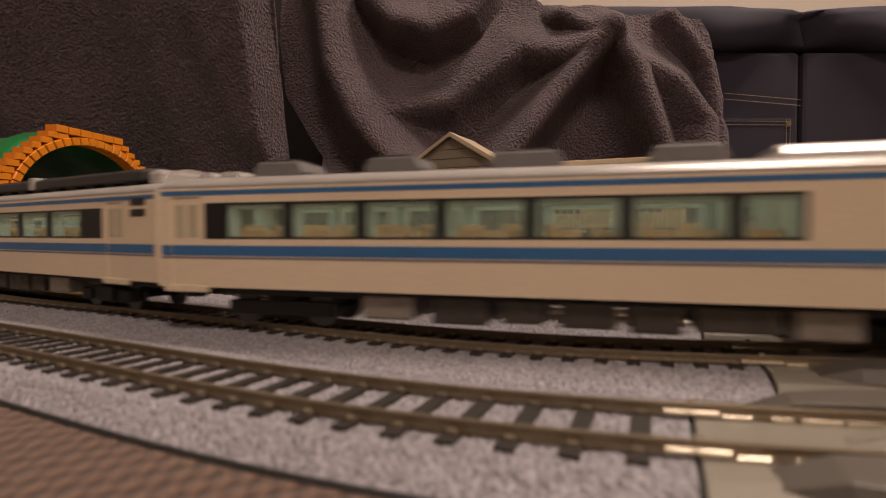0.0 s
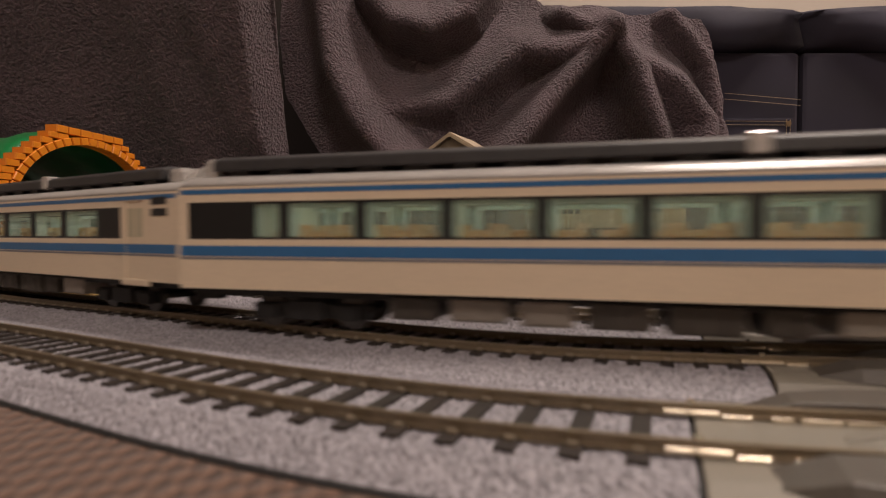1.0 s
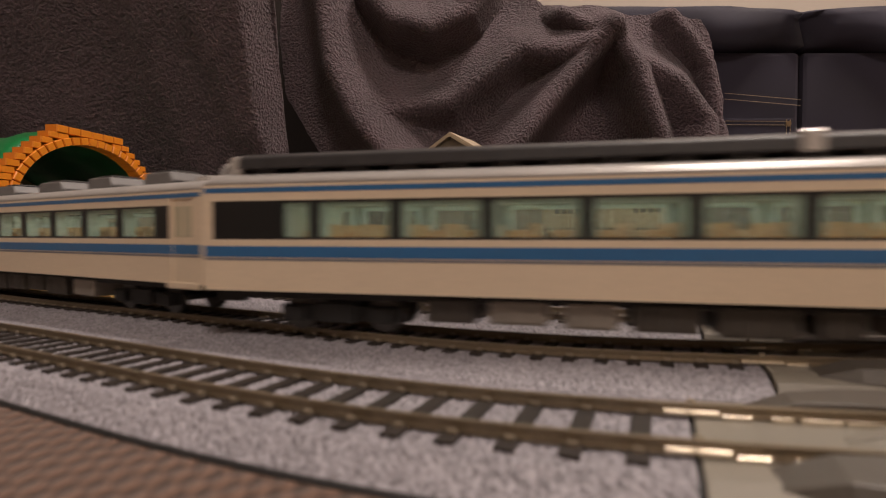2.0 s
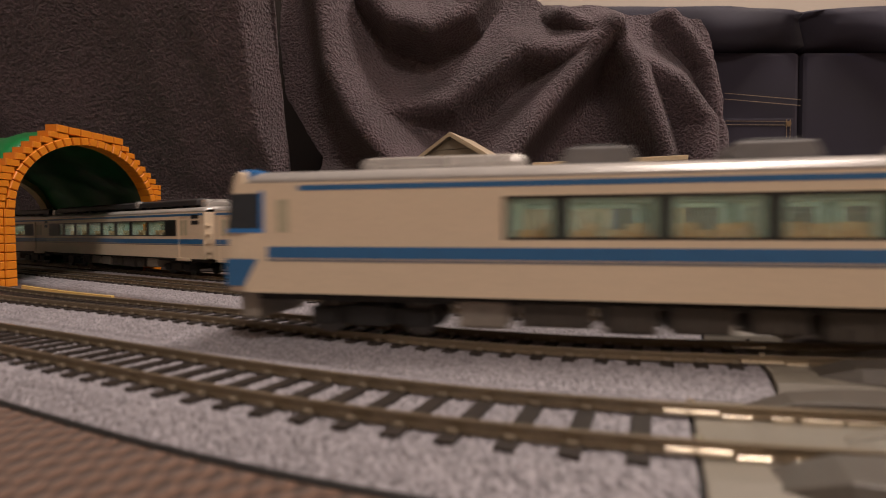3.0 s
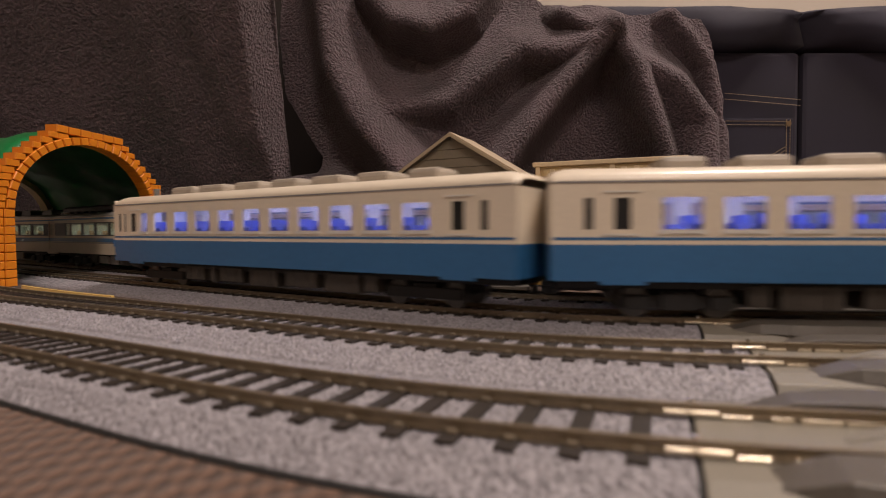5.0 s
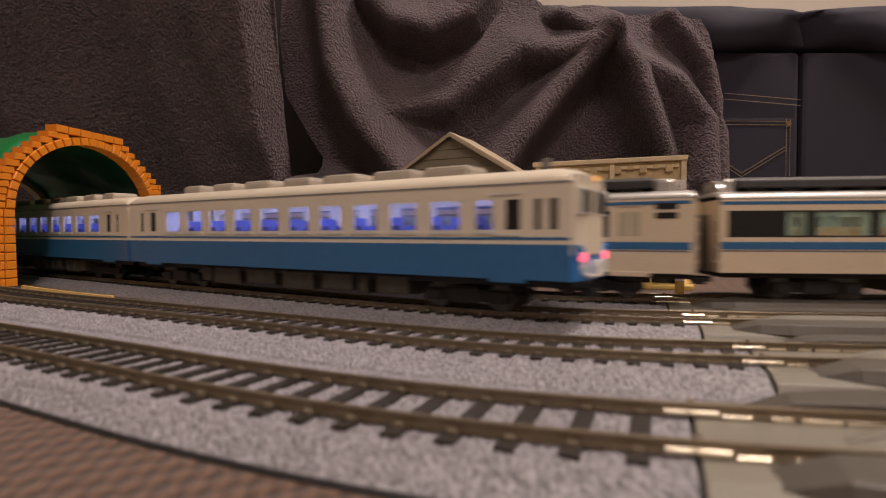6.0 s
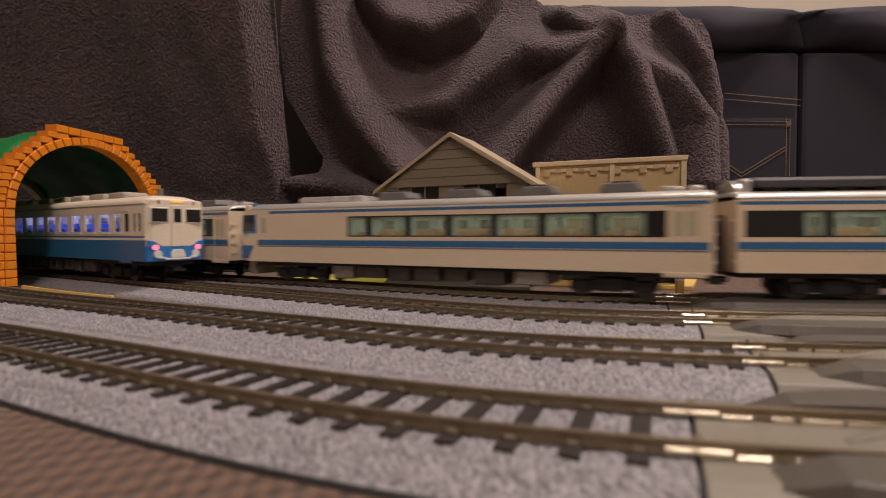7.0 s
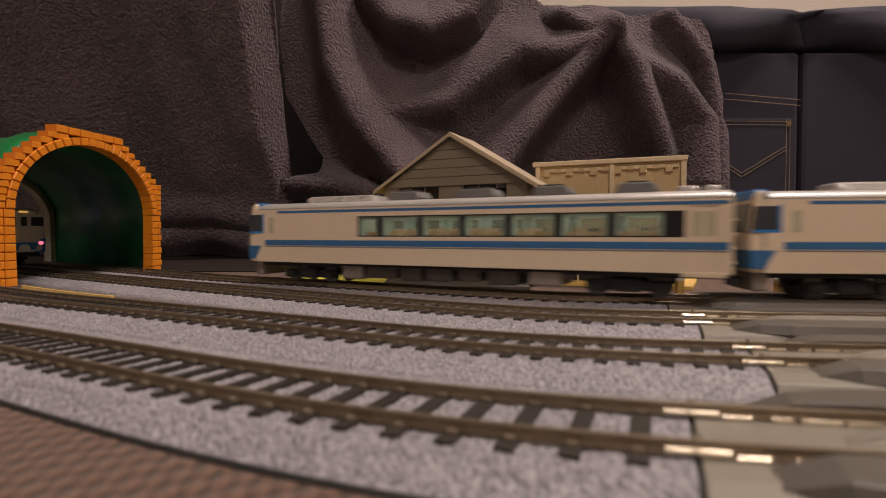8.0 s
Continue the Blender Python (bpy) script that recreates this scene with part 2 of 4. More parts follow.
def joined(*meshes):
    bm = bmesh.new()
    for b in meshes:
        me = bpy.data.meshes.new("piece")
        b.to_mesh(me)
        b.free()
        bm.from_mesh(me)
        bpy.data.meshes.remove(me)
    return bm


def thing(name, label, category, group="", kind=""):
    return tagged(new(name), label, category, group, kind)


# ---- plan of the four tracks: straight, a gentle bend, straight again ----
RAIL_TOP, SPACING, GAUGE = 6.6, 59.52, 16.5
STEP = 5.0
RUN = np.arange(-2700, 2700, STEP)
BEND = np.interp(RUN, [-760, -700, -640, -430, -340, -250, -150, -50, 50, 430, 520],
                 [-0.0025, -0.0030, 0.0, 0.0, 0.0015, -0.0001, -0.00018, 0.00369, 0.0, 0.0, -0.0021])
ZERO = int(np.argmin(abs(RUN)))
HEADING = np.cumsum(BEND) * STEP
HEADING += -0.171 - HEADING[ZERO]
LINE_X, LINE_Y = np.cumsum(np.cos(HEADING)) * STEP, np.cumsum(np.sin(HEADING)) * STEP
LINE_X += 58.22 - LINE_X[ZERO]
LINE_Y += 81.17 - LINE_Y[ZERO]


# the two far tracks do not keep quite the same distance through the tunnel: where, and how far towards the camera
DRIFT = {2: ((-700, -16), (-473, -16.4), (-421, -17.3), (-377, -18.5), (-336, -17.5), (-295, -15), (-258, -11.5), (-231, -8.5), (-204, -6), (-160, -3), (-120, -1), (-60, 0)),
         3: ((-700, -8), (-430, -7), (-344, -4), (-300, -3), (-250, -5), (-200, -2), (-140, 0), (-60, 0))}


class Track:
    """A centre line beside the first one, by the distance along it."""

    def __init__(self, n):
        o = np.full(len(RUN), -n * SPACING)
        if n in DRIFT:
            o += np.convolve(np.pad(np.interp(RUN, *zip(*DRIFT[n])), 8, "edge"), np.hanning(17) / np.hanning(17).sum(), "valid")
        self.x, self.y = LINE_X + np.sin(HEADING) * o, LINE_Y - np.cos(HEADING) * o
        self.h = np.arctan2(np.gradient(self.y), np.gradient(self.x))
        d = np.concatenate([[0], np.cumsum(np.hypot(np.diff(self.x), np.diff(self.y)))])
        self.d = d - d[ZERO]

    def at(self, s, off=0.0):
        """x, y and heading of the sleepers, which lie askew near the joint; off to the camera's side."""
        h, askew = np.interp(s, self.d, self.h), np.interp(s, (-90, -40, 5, 70), (0.0, -0.12, -0.24, 0.0))
        far, h = off / np.cos(askew), h + askew
        return np.interp(s, self.d, self.x) + np.sin(h) * far, np.interp(s, self.d, self.y) - np.cos(h) * far, h


TRACKS = [Track(n) for n in range(4)]


def sweep(track, s0, s1, outline, step=6.0):
    """A closed outline (off, z) swept along a track."""
    bm = bmesh.new()
    rows = []
    for s in np.linspace(s0, s1, max(2, int((s1 - s0) / step))):
        rows.append([bm.verts.new([c * MM for c in (*track.at(s, o)[:2], z)]) for o, z in outline])
    n = len(outline)
    for a, b in zip(rows, rows[1:]):
        for i in range(n):
            bm.faces.new((a[i], a[(i + 1) % n], b[(i + 1) % n], b[i]))
    bm.faces.new(rows[0])
    bm.faces.new(rows[-1][::-1])
    bmesh.ops.recalc_face_normals(bm, faces=bm.faces)
    return bm


def smooth_step(a, b, x):
    t = max(0.0, min(1.0, (x - a) / (b - a)))
    return t * t * (3 - 2 * t)


# ---- the room ----
def plane_sheet(name, x0, x1, y0, y1, z, mat, n=2):
    bm = bmesh.new()
    bmesh.ops.create_grid(bm, x_segments=n, y_segments=n, size=0.5)
    for v in bm.verts:
        v.co = Vector((x0 + (v.co.x + 0.5) * (x1 - x0), y0 + (v.co.y + 0.5) * (y1 - y0), z))
    return part(name, bm, mat)


tagged(plane_sheet("floor", -2.0, 2.2, -2.0, 1.6, 0.0, "carpet"), "brown woven carpet on the floor", "floor", kind="structure")
for wall_name, size in (("wall_north", (-2000, 2200, 1600, 1700, 0, 2400)), ("wall_south", (-2000, 2200, -2100, -2000, 0, 2400)),
                        ("wall_west", (-2100, -2000, -2100, 1700, 0, 2400)), ("wall_east", (2200, 2300, -2100, 1700, 0, 2400))):
    tagged(part(wall_name, boxes(size), "wall"), "plain cream papered room wall", "wall", kind="structure")
tagged(part("ceiling", boxes((-2100, 2300, -2100, 1700, 2400, 2480)), "ceiling"), "plain white room ceiling", "ceiling", kind="structure")
# both hang out of view; the second fitting only goes with the added fill
for place in (LAMP, LAMP_FILL):
    ceiling_lamp = thing("ceiling_lamp", "round white glowing ceiling lamp, main or added fill", "lamp", "ceiling lamps")
    ceiling_lamp.matrix_basis = pose(*place)
    part("shade", disc(0, 0, 45, 300, 42, "z", 40), "lamp_shade", ceiling_lamp, bevel=20)
    part("mount", disc(0, 0, 118, 90, 31, "z", 24), "ceiling", ceiling_lamp)


# ---- tracks ----
ENDS = (-19.0, 12.0, 14.0, 17.0)       # where the ballasted track meets the grey plastic one
STARTS = (-1000.0, -1000.0, -1100.0, -1150.0)
RAIL = ((-1.0, 4.5), (1.0, 4.5), (1.0, 4.8), (0.28, 5.0), (0.28, 5.9), (0.5, 6.1), (0.5, 6.5), (0.38, 6.6),
        (-0.38, 6.6), (-0.5, 6.5), (-0.5, 6.1), (-0.28, 5.9), (-0.28, 5.0), (-1.0, 4.8))


def grains(x, y):
    """Height of the moulded stones, in mm."""
    a = noise.noise(Vector((x * 1.3, y * 1.3, 0.0)))
    b = noise.noise(Vector((x * 0.6, y * 0.6, 5.0)))
    return 0.5 * a + 0.16 * b


def roadbed_mesh(track, s0, s1, fine0, fine1, first):
    """The grey roadbed, with moulded stones on the stretch that lies near the camera."""
    near = 24.0 if first else 29.7
    cross = [(-29.7, 0.0), (-29.5, 0.9)]
    for o in np.arange(-28.8, near - 1.5, 0.7):
        z = 4.0 if abs(o) < 16.5 else 4.0 - (abs(o) - 16.5) * (0.5 if first and o > 0 else 0.2)
        cross.append((o, z))
    cross += [(near - 0.8, 0.6 if first else 1.0), (near, 0.0)]
    along = list(np.arange(s0, fine0, 8.0)) + list(np.arange(fine0, fine1, 0.75)) + list(np.arange(fine1, s1 - 1, 3.0)) + [s1]
    bm = bmesh.new()
    rows = []
    for s in along:
        x, y, h = track.at(s)
        sn, cs = math.sin(h), math.cos(h)
        row = []
        for i, (o, z) in enumerate(cross):
            px, py = x + sn * o, y - cs * o
            g = grains(px, py) if 1 < i < len(cross) - 2 else 0.0
            row.append(bm.verts.new((px * MM, py * MM, (z + g) * MM)))
        rows.append(row)
    for a, b in zip(rows, rows[1:]):
        for i in range(len(cross) - 1):
            bm.faces.new((a[i], b[i], b[i + 1], a[i + 1]))
    bm.faces.new(rows[-1])
    bm.faces.new(rows[0][::-1])
    return bm


def make_track(n):
    t = TRACKS[n]
    track = thing("railway_track", "model railway track on grey moulded ballast with dark brown sleepers", "track", "four parallel tracks")
    near = (-330.0, -420.0, -330.0, -300.0)[n]
    part("roadbed", roadbed_mesh(t, STARTS[n], ENDS[n], near, ENDS[n] - 0.5, n == 0), "ballast", track, "grey moulded ballast", smooth=False)
    for side in (-1, 1):
        if n == 0 and side == 1:
            # black strip painting the thin shadow where the roadbed meets the carpet
            part("lip", sweep(t, STARTS[n], ENDS[n], [(23.4, 0.0), (24.5, 0.0), (24.5, 0.35), (23.4, 0.7)]), "under", track, "dark strip painting the shadow under the roadbed edge")
        part("rail", sweep(t, STARTS[n], ENDS[n], [(o + side * (GAUGE / 2 + 0.62), z) for o, z in RAIL]), "rail", track, "brownish metal rail", smooth=False)
    tie = bmesh.new()
    box(tie, -1.55, 1.55, -14.0, 14.0, 3.2, 4.65)
    mesh = finish("sleeper", tie, "tie")
    # rail clips, coloured light for the highlights they catch
    clip = bmesh.new()
    for sy in (-1, 1):
        for e in (-1.5, 1.5):
            c = sy * (GAUGE / 2 + 0.62) + e
            box(clip, -0.75, 0.75, c - 0.5, c + 0.5, 4.7, 5.3)
    clip = finish("rail_clip", clip, "clip")
    s = ENDS[n] - (7.6 if n == 0 else 5.5)
    while s > (-520, -560, -600, -600)[n]:
        ob = new("sleeper", mesh)
        ob.parent = track
        x, y, h = t.at(s)
        ob.matrix_basis = Matrix.Translation((x * MM, y * MM, 0)) @ Matrix.Rotation(h, 4, "Z")
        new("rail_clip", clip).parent = ob
        s -= float(np.interp(s, (-150, -25), (7.7, 9.4))) if n == 0 else 7.8
    rest = []
    while s > STARTS[n] + 5:
        x, y, h = t.at(s)
        m = Matrix.Translation((x * MM, y * MM, 0)) @ Matrix.Rotation(h, 4, "Z")
        b = boxes((-1.35, 1.35, -15.5, 15.5, 3.4, 4.75))
        bmesh.ops.transform(b, matrix=m, verts=b.verts)
        rest.append(b)
        s -= 8.0
    tagged(part("far_sleepers", joined(*rest), "tie", track), kind="stuff")
    for a, b in ((-2450.0, STARTS[n]), (ENDS[n] + 330.0, 2450.0)):      # the rest of the loop, out of sight
        part("roadbed", sweep(t, a, b, [(-24, 0), (-16.5, 4), (16.5, 4), (24, 0)], 20), "ballast", track, "grey moulded ballast")
        for side in (-1, 1):
            part("rail", sweep(t, a, b, [(o + side * (GAUGE / 2 + 0.62), z) for o, z in RAIL], 20), "rail", track, "brownish metal rail")
    return track


def make_plastic_track(n):
    """Smooth grey rerailing track: plain bed, rails with joiners, raised guides between and beside the rails."""
    t, s0 = TRACKS[n], ENDS[n]
    bed = thing("rerailer_track", "smooth grey plastic track piece with raised guides and bright joiners", "track", "grey plastic tracks")
    s1 = s0 + 330.0
    part("bed", sweep(t, s0 + 0.8, s1, [(-24, 0), (-22, 3.2), (-16.5, 4.3), (16.5, 4.3), (22, 3.2), (24, 0)]), "grey_plastic", bed, bevel=0.4)
    part("end_gap", sweep(t, s0 - 0.2, s0 + 1.0, [(-23.4, 0), (-16.5, 3.7), (16.5, 3.7), (23.4, 0)], 0.6), "under", bed, "dark joint")
    for side in (-1, 1):
        c = side * (GAUGE / 2 + 0.62)
        part("rail", sweep(t, s0, s1, [(o + c, z) for o, z in RAIL]), "rail", bed, "brownish metal rail")
        part("joiner", sweep(t, s0 - 4.2, s0 + 5, [(c - 1.5, 4.6), (c + 1.5, 4.6), (c + 1.5, 5.3), (c + 0.7, 5.6), (c - 0.7, 5.6), (c - 1.5, 5.3)], 4), "joiner", bed, "bright silver joiner", bevel=0.2)
        part("contact", sweep(t, s0 + 5.3, s0 + 10.2, [(c - 1.6, 4.3), (c + 1.6, 4.3), (c + 1.6, 5.1), (c - 1.6, 5.1)], 3), "joiner", bed, "bright silver contact", bevel=0.2)
        for a, b in ((13, 16.5), (17.4, 24), (24.3, 38)):
            part("contact", sweep(t, s0 + a, s0 + b, [(c + 0.7, 4.3), (c + 1.7, 4.3), (c + 1.7, 5.2), (c + 0.7, 5.2)], 3), "joiner", bed, "bright silver contact", bevel=0.15)
        # bright disc modelled in place of the glint on the rail joint
        px, py, _ = t.at(s0 + 0.4, c)
        part("rail_pin", disc(px, py, 6.75, 0.7, 0.35, "z", 10), "joiner", bed, "small bright disc standing in for the rail joint's glint")
        # raised guides: outside the rail, then inside, rising away from the joint
        for inner, (a0, a1, top0, top1, d0) in ((False, (2.2, 13.5, 4.2, 7.0, 9)), (True, (-7.0, -2.6, 4.4, 6.4, 22))):
            bm = bmesh.new()
            rows = []
            for k, s in enumerate(np.linspace(s0 + d0, s1, 40)):
                grow = min(1.0, k / 1.1)
                width = min(1.0, 0.55 + k / 5)
                lo, hi = side * (GAUGE / 2 + 0.62) + side * a0, side * (GAUGE / 2 + 0.62) + side * (a0 + (a1 - a0) * (width if not inner else 1))
                if inner:
                    lo, hi = side * 0.3, side * (GAUGE / 2 - 2.2) * width
                z = top0 + (top1 - top0) * grow
                rows.append([bm.verts.new([q * MM for q in (*t.at(s, o)[:2], zz)]) for o, zz in ((lo, 3.4), (lo, z), (hi, z - 0.3), (hi + side * (1.5 if not inner else 0.3), 3.4))])
            for a, b in zip(rows, rows[1:]):
                for i in range(4):
                    bm.faces.new((a[i], a[(i + 1) % 4], b[(i + 1) % 4], b[i]))
            bm.faces.new(rows[0])
            bm.faces.new(rows[-1][::-1])
            bmesh.ops.recalc_face_normals(bm, faces=bm.faces)
            part("guide", bm, "dark_plastic" if not inner else "grey_plastic", bed, "darker raised guide", bevel=0.3)
    return bed


for n in range(4):
    make_track(n)
    make_plastic_track(n)


# ---- tunnel: green shell behind an orange brick portal ----
PORTAL = Matrix.Translation((-0.2605, 0.3999, 0.0)) @ Matrix.Rotation(math.atan2(0.983, 0.18), 4, "Z")   # x across, y along the tunnel


def arch(half, spring, n=22, top=None):
    rise = (top or spring + half) - spring
    pts = [(-half, 0.0)] + [(-half * math.cos(math.pi * i / n), spring + rise * math.sin(math.pi * i / n)) for i in range(n + 1)] + [(half, 0.0)]
    return pts


def make_tunnel():
    tunnel = thing("toy_tunnel", "green plastic toy tunnel with an orange brick portal", "tunnel")
    tunnel.matrix_basis = PORTAL
    # shell
    bm = bmesh.new()
    rows = []
    for k in range(23):
        f = k / 22
        y = 9 + 212 * f
        wob = 1 + 0.02 * math.sin(5 * f) + 0.015 * math.sin(17 * f)
        drift = 0.475 * (y - 9)
        hump = 1 + 0.02 * math.sin(math.pi * min(1.0, f * 1.25)) ** 0.7 if 0 < f < 0.8 else 1.0
        row = []
        for i, (a, b) in enumerate(arch(72, 52, 24, 109)):
            lump = 1 + 0.010 * math.sin(i * 1.7 + k * 0.9) * (0 if k == 0 else 1)
            wide = 1 + (1.0 * f * (1 - f ** 3) * smooth_step(50, 84, b) if a < 0 else 0.12 * f)
            row.append(bm.verts.new(((a * wide * wob * lump + drift) * MM, y * MM, b * (wob * lump * (1 + (hump - 1) * smooth_step(30, 80, b)) if k else 1) * MM)))
        rows.append(row)
    for a, b in zip(rows, rows[1:]):
        for i in range(len(a) - 1):
            bm.faces.new((a[i], a[i + 1], b[i + 1], b[i]))
    shell = part("shell", bm, "green", tunnel, "glossy green shell", smooth=True)
    mod = shell.modifiers.new("wall", "SOLIDIFY")
    mod.thickness, mod.offset = 0.0022, -1
    # rim of the far mouth
    ring = arch(61, 50, 24, 97)
    outer = arch(72, 52, 24, 108)
    bm = bmesh.new()
    rows = [[bm.verts.new(((a * 1.08 + 101) * MM, y * MM, b * MM)) for a, b in pts] for y, pts in ((214, ring), (214, outer), (223, outer), (223, ring))]
    for a, b in zip(rows, rows[1:] + rows[:1]):
        for i in range(len(ring) - 1):
            bm.faces.new((a[i], a[i + 1], b[i + 1], b[i]))
    bmesh.ops.recalc_face_normals(bm, faces=bm.faces)
    part("far_rim", bm, "tan_rim", tunnel, "tan rim of the far mouth")
    # portal plate behind the bricks
    inner, plate = arch(61.8, 52, 24, 101.5), arch(66, 52, 24, 105)
    bm = bmesh.new()
    rows = [[bm.verts.new((a * MM, y * MM, b * MM)) for a, b in pts] for y, pts in ((2.6, inner), (2.6, plate), (9, plate), (9, inner))]
    for a, b in zip(rows, rows[1:] + rows[:1]):
        for i in range(len(inner) - 1):
            bm.faces.new((a[i], a[i + 1], b[i + 1], b[i]))
    bmesh.ops.recalc_face_normals(bm, faces=bm.faces)
    portal = part("portal", bm, "orange", tunnel, "orange plastic portal")

    def brick(corners, y0, y1):
        """A brick from four corners in the portal's face, with chamfered front edges."""
        bm = bmesh.new()
        c = Vector((sum(p[0] for p in corners) / 4, sum(p[1] for p in corners) / 4))
        back = [bm.verts.new((a * MM, y1 * MM, b * MM)) for a, b in corners]
        mid = [bm.verts.new((a * MM, (y0 + 0.7) * MM, b * MM)) for a, b in corners]
        front = []
        for a, b in corners:
            d = Vector((a, b)) - c
            p = c + d * (1 - 0.7 / max(d.length, 1.0))
            front.append(bm.verts.new((p.x * MM, y0 * MM, p.y * MM)))
        for r0, r1 in ((back, mid), (mid, front)):
            for i in range(4):
                bm.faces.new((r0[i], r0[(i + 1) % 4], r1[(i + 1) % 4], r1[i]))
        bm.faces.new(front)
        bmesh.ops.recalc_face_normals(bm, faces=bm.faces)
        part("brick", bm, "orange", portal)

    # ring of bricks round the mouth
    r_in, r_out, spring, rise_in, rise_out = 61.0, 66.5, 52.0, 49.0, 54.5
    count = 27
    for i in range(count):
        a0, a1 = math.pi * i / count + 0.006, math.pi * (i + 1) / count - 0.006
        brick([(-r_in * math.cos(a0), spring + rise_in * math.sin(a0)), (-r_out * math.cos(a0), spring + rise_out * math.sin(a0)),
               (-r_out * math.cos(a1), spring + rise_out * math.sin(a1)), (-r_in * math.cos(a1), spring + rise_in * math.sin(a1))], -1.6, 8.5)
    rows_low = 9
    for k in range(rows_low):
        z0, z1 = 3 + (spring - 3) * k / rows_low + 0.2, 3 + (spring - 3) * (k + 1) / rows_low - 0.2
        splay = 2.4 * (1 - k / rows_low) ** 2
        for side in (-1, 1):
            brick([(side * (r_in - splay * 0.3), z0), (side * (r_in + 6.8), z0), (side * (r_in + 6.8), z1), (side * (r_in - splay * 0.3), z1)], -1.2, 8.5)
            shift = 1.2 if k % 2 else 0.0
            brick([(side * (r_in + 7.2), z0), (side * (71.0 + shift), z0), (side * (71.0 + shift), z1), (side * (r_in + 7.2), z1)], -0.6, 8.5)
    # courses above the springing, stepped in towards the top
    bands = [(spring + 4.46 * k, spring + 4.46 * (k + 1), 72.0) for k in range(5)]
    bands += [(106.5 - 4.6 * (j + 1), 106.5 - 4.6 * j, 30.0 + 6.0 * (j + 1)) for j in range(7)]
    for z, z1, out in bands:
        lift = min(1.0, ((z + z1) / 2 - spring) / rise_out)
        x = r_out * math.sqrt(max(0.0, 1 - lift * lift)) + 0.5
        while x < out - 1:
            x1 = x + 9.0 if out - x > 12 else out
            for side in (-1, 1):
                brick([(side * x, z + 0.2), (side * x1, z + 0.2), (side * x1, z1 - 0.2), (side * x, z1 - 0.2)], -0.4 - 0.5 * (x1 == out), 8.5)
            x = x1 + 0.3
    for i in range(6):
        x0 = -30 + i * 10.0
        brick([(x0, 106.6), (x0 + 9.7, 106.6), (x0 + 9.7, 111.8), (x0, 111.8)], -0.9, 8.5)
    return tunnel


make_tunnel()
edge = part("yellow_strip", sweep(TRACKS[1], -395, -283, [(-30.2, 1.0), (-28.4, 1.0), (-28.4, 3.6), (-30.2, 3.6)]), "yellow")
tagged(edge, "yellow plastic base strip beside the tunnel portal", "tunnel base")


# ---- model buildings ----
def make_shed():
    shed = thing("model_shed", "grey-beige model shed with a gabled roof and board siding", "model building")
    shed.matrix_basis = pose(0.006, 0.372, 0.0, 0, 0, -26)
    half, eave, ridge, depth = 54.0, 69.5, 102.5, 36.0
    for size in ((-half, -half + 2, 2, depth - 2, 3, eave), (half - 2, half, 2, depth - 2, 3, eave), (-half, half, depth - 2, depth, 3, eave),
                 (-half, -half + 12, 0, 2, 30, eave), (half - 14, half, 0, 2, 30, eave), (-10, 8, 0, 2, 30, eave), (-half, half, 0, 2, 3, 30)):
        part("wall", boxes(size), "siding", shed)
    part("gable", prism([(-half, eave), (half, eave), (0, ridge)], 0.4, 2.4, "y"), "siding", shed)
    for k in range(5):
        z0, z1 = eave + k * 6.2, eave + (k + 1) * 6.2 - 0.4
        w0, w1 = half * min(1, (ridge - z0) / (ridge - eave)), half * min(1, (ridge - z1) / (ridge - eave))
        part("board", prism([(-w0, z0), (w0, z0), (w1, z1), (-w1, z1)], -1.0, 0.4, "y"), "siding", shed)
    for x0, x1 in ((-33, -10), (8, 31)):
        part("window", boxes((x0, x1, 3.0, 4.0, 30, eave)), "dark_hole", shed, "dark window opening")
        part("window_bar", boxes(((x0 + x1) / 2 - 0.5, (x0 + x1) / 2 + 0.5, 1.0, 2.0, 30, eave), (x0, x1, 1.0, 2.0, 47, 48)), "siding", shed)
    for side in (-1, 1):
        n = Vector((side * (ridge - eave), half)).normalized() * 1.8
        a, b = (0.0, ridge + 1.5), (side * (half + 8), eave - 8 * (ridge - eave) / half + 1.5)
        part("roof", prism([a, b, (b[0] + n.x, b[1] + n.y), (a[0] + n.x * 0, a[1] + n.y + 0.6)], -3.2, depth + 3, "y"), "roofing", shed, "beige roof slab", bevel=0.4)
        part("barge_board", prism([(a[0], a[1] - 1.2), (b[0], b[1] - 1.2), (b[0], b[1] + 0.8), (a[0], a[1] + 0.8)], -4.2, -3.2, "y"), "roofing", shed)
    return shed


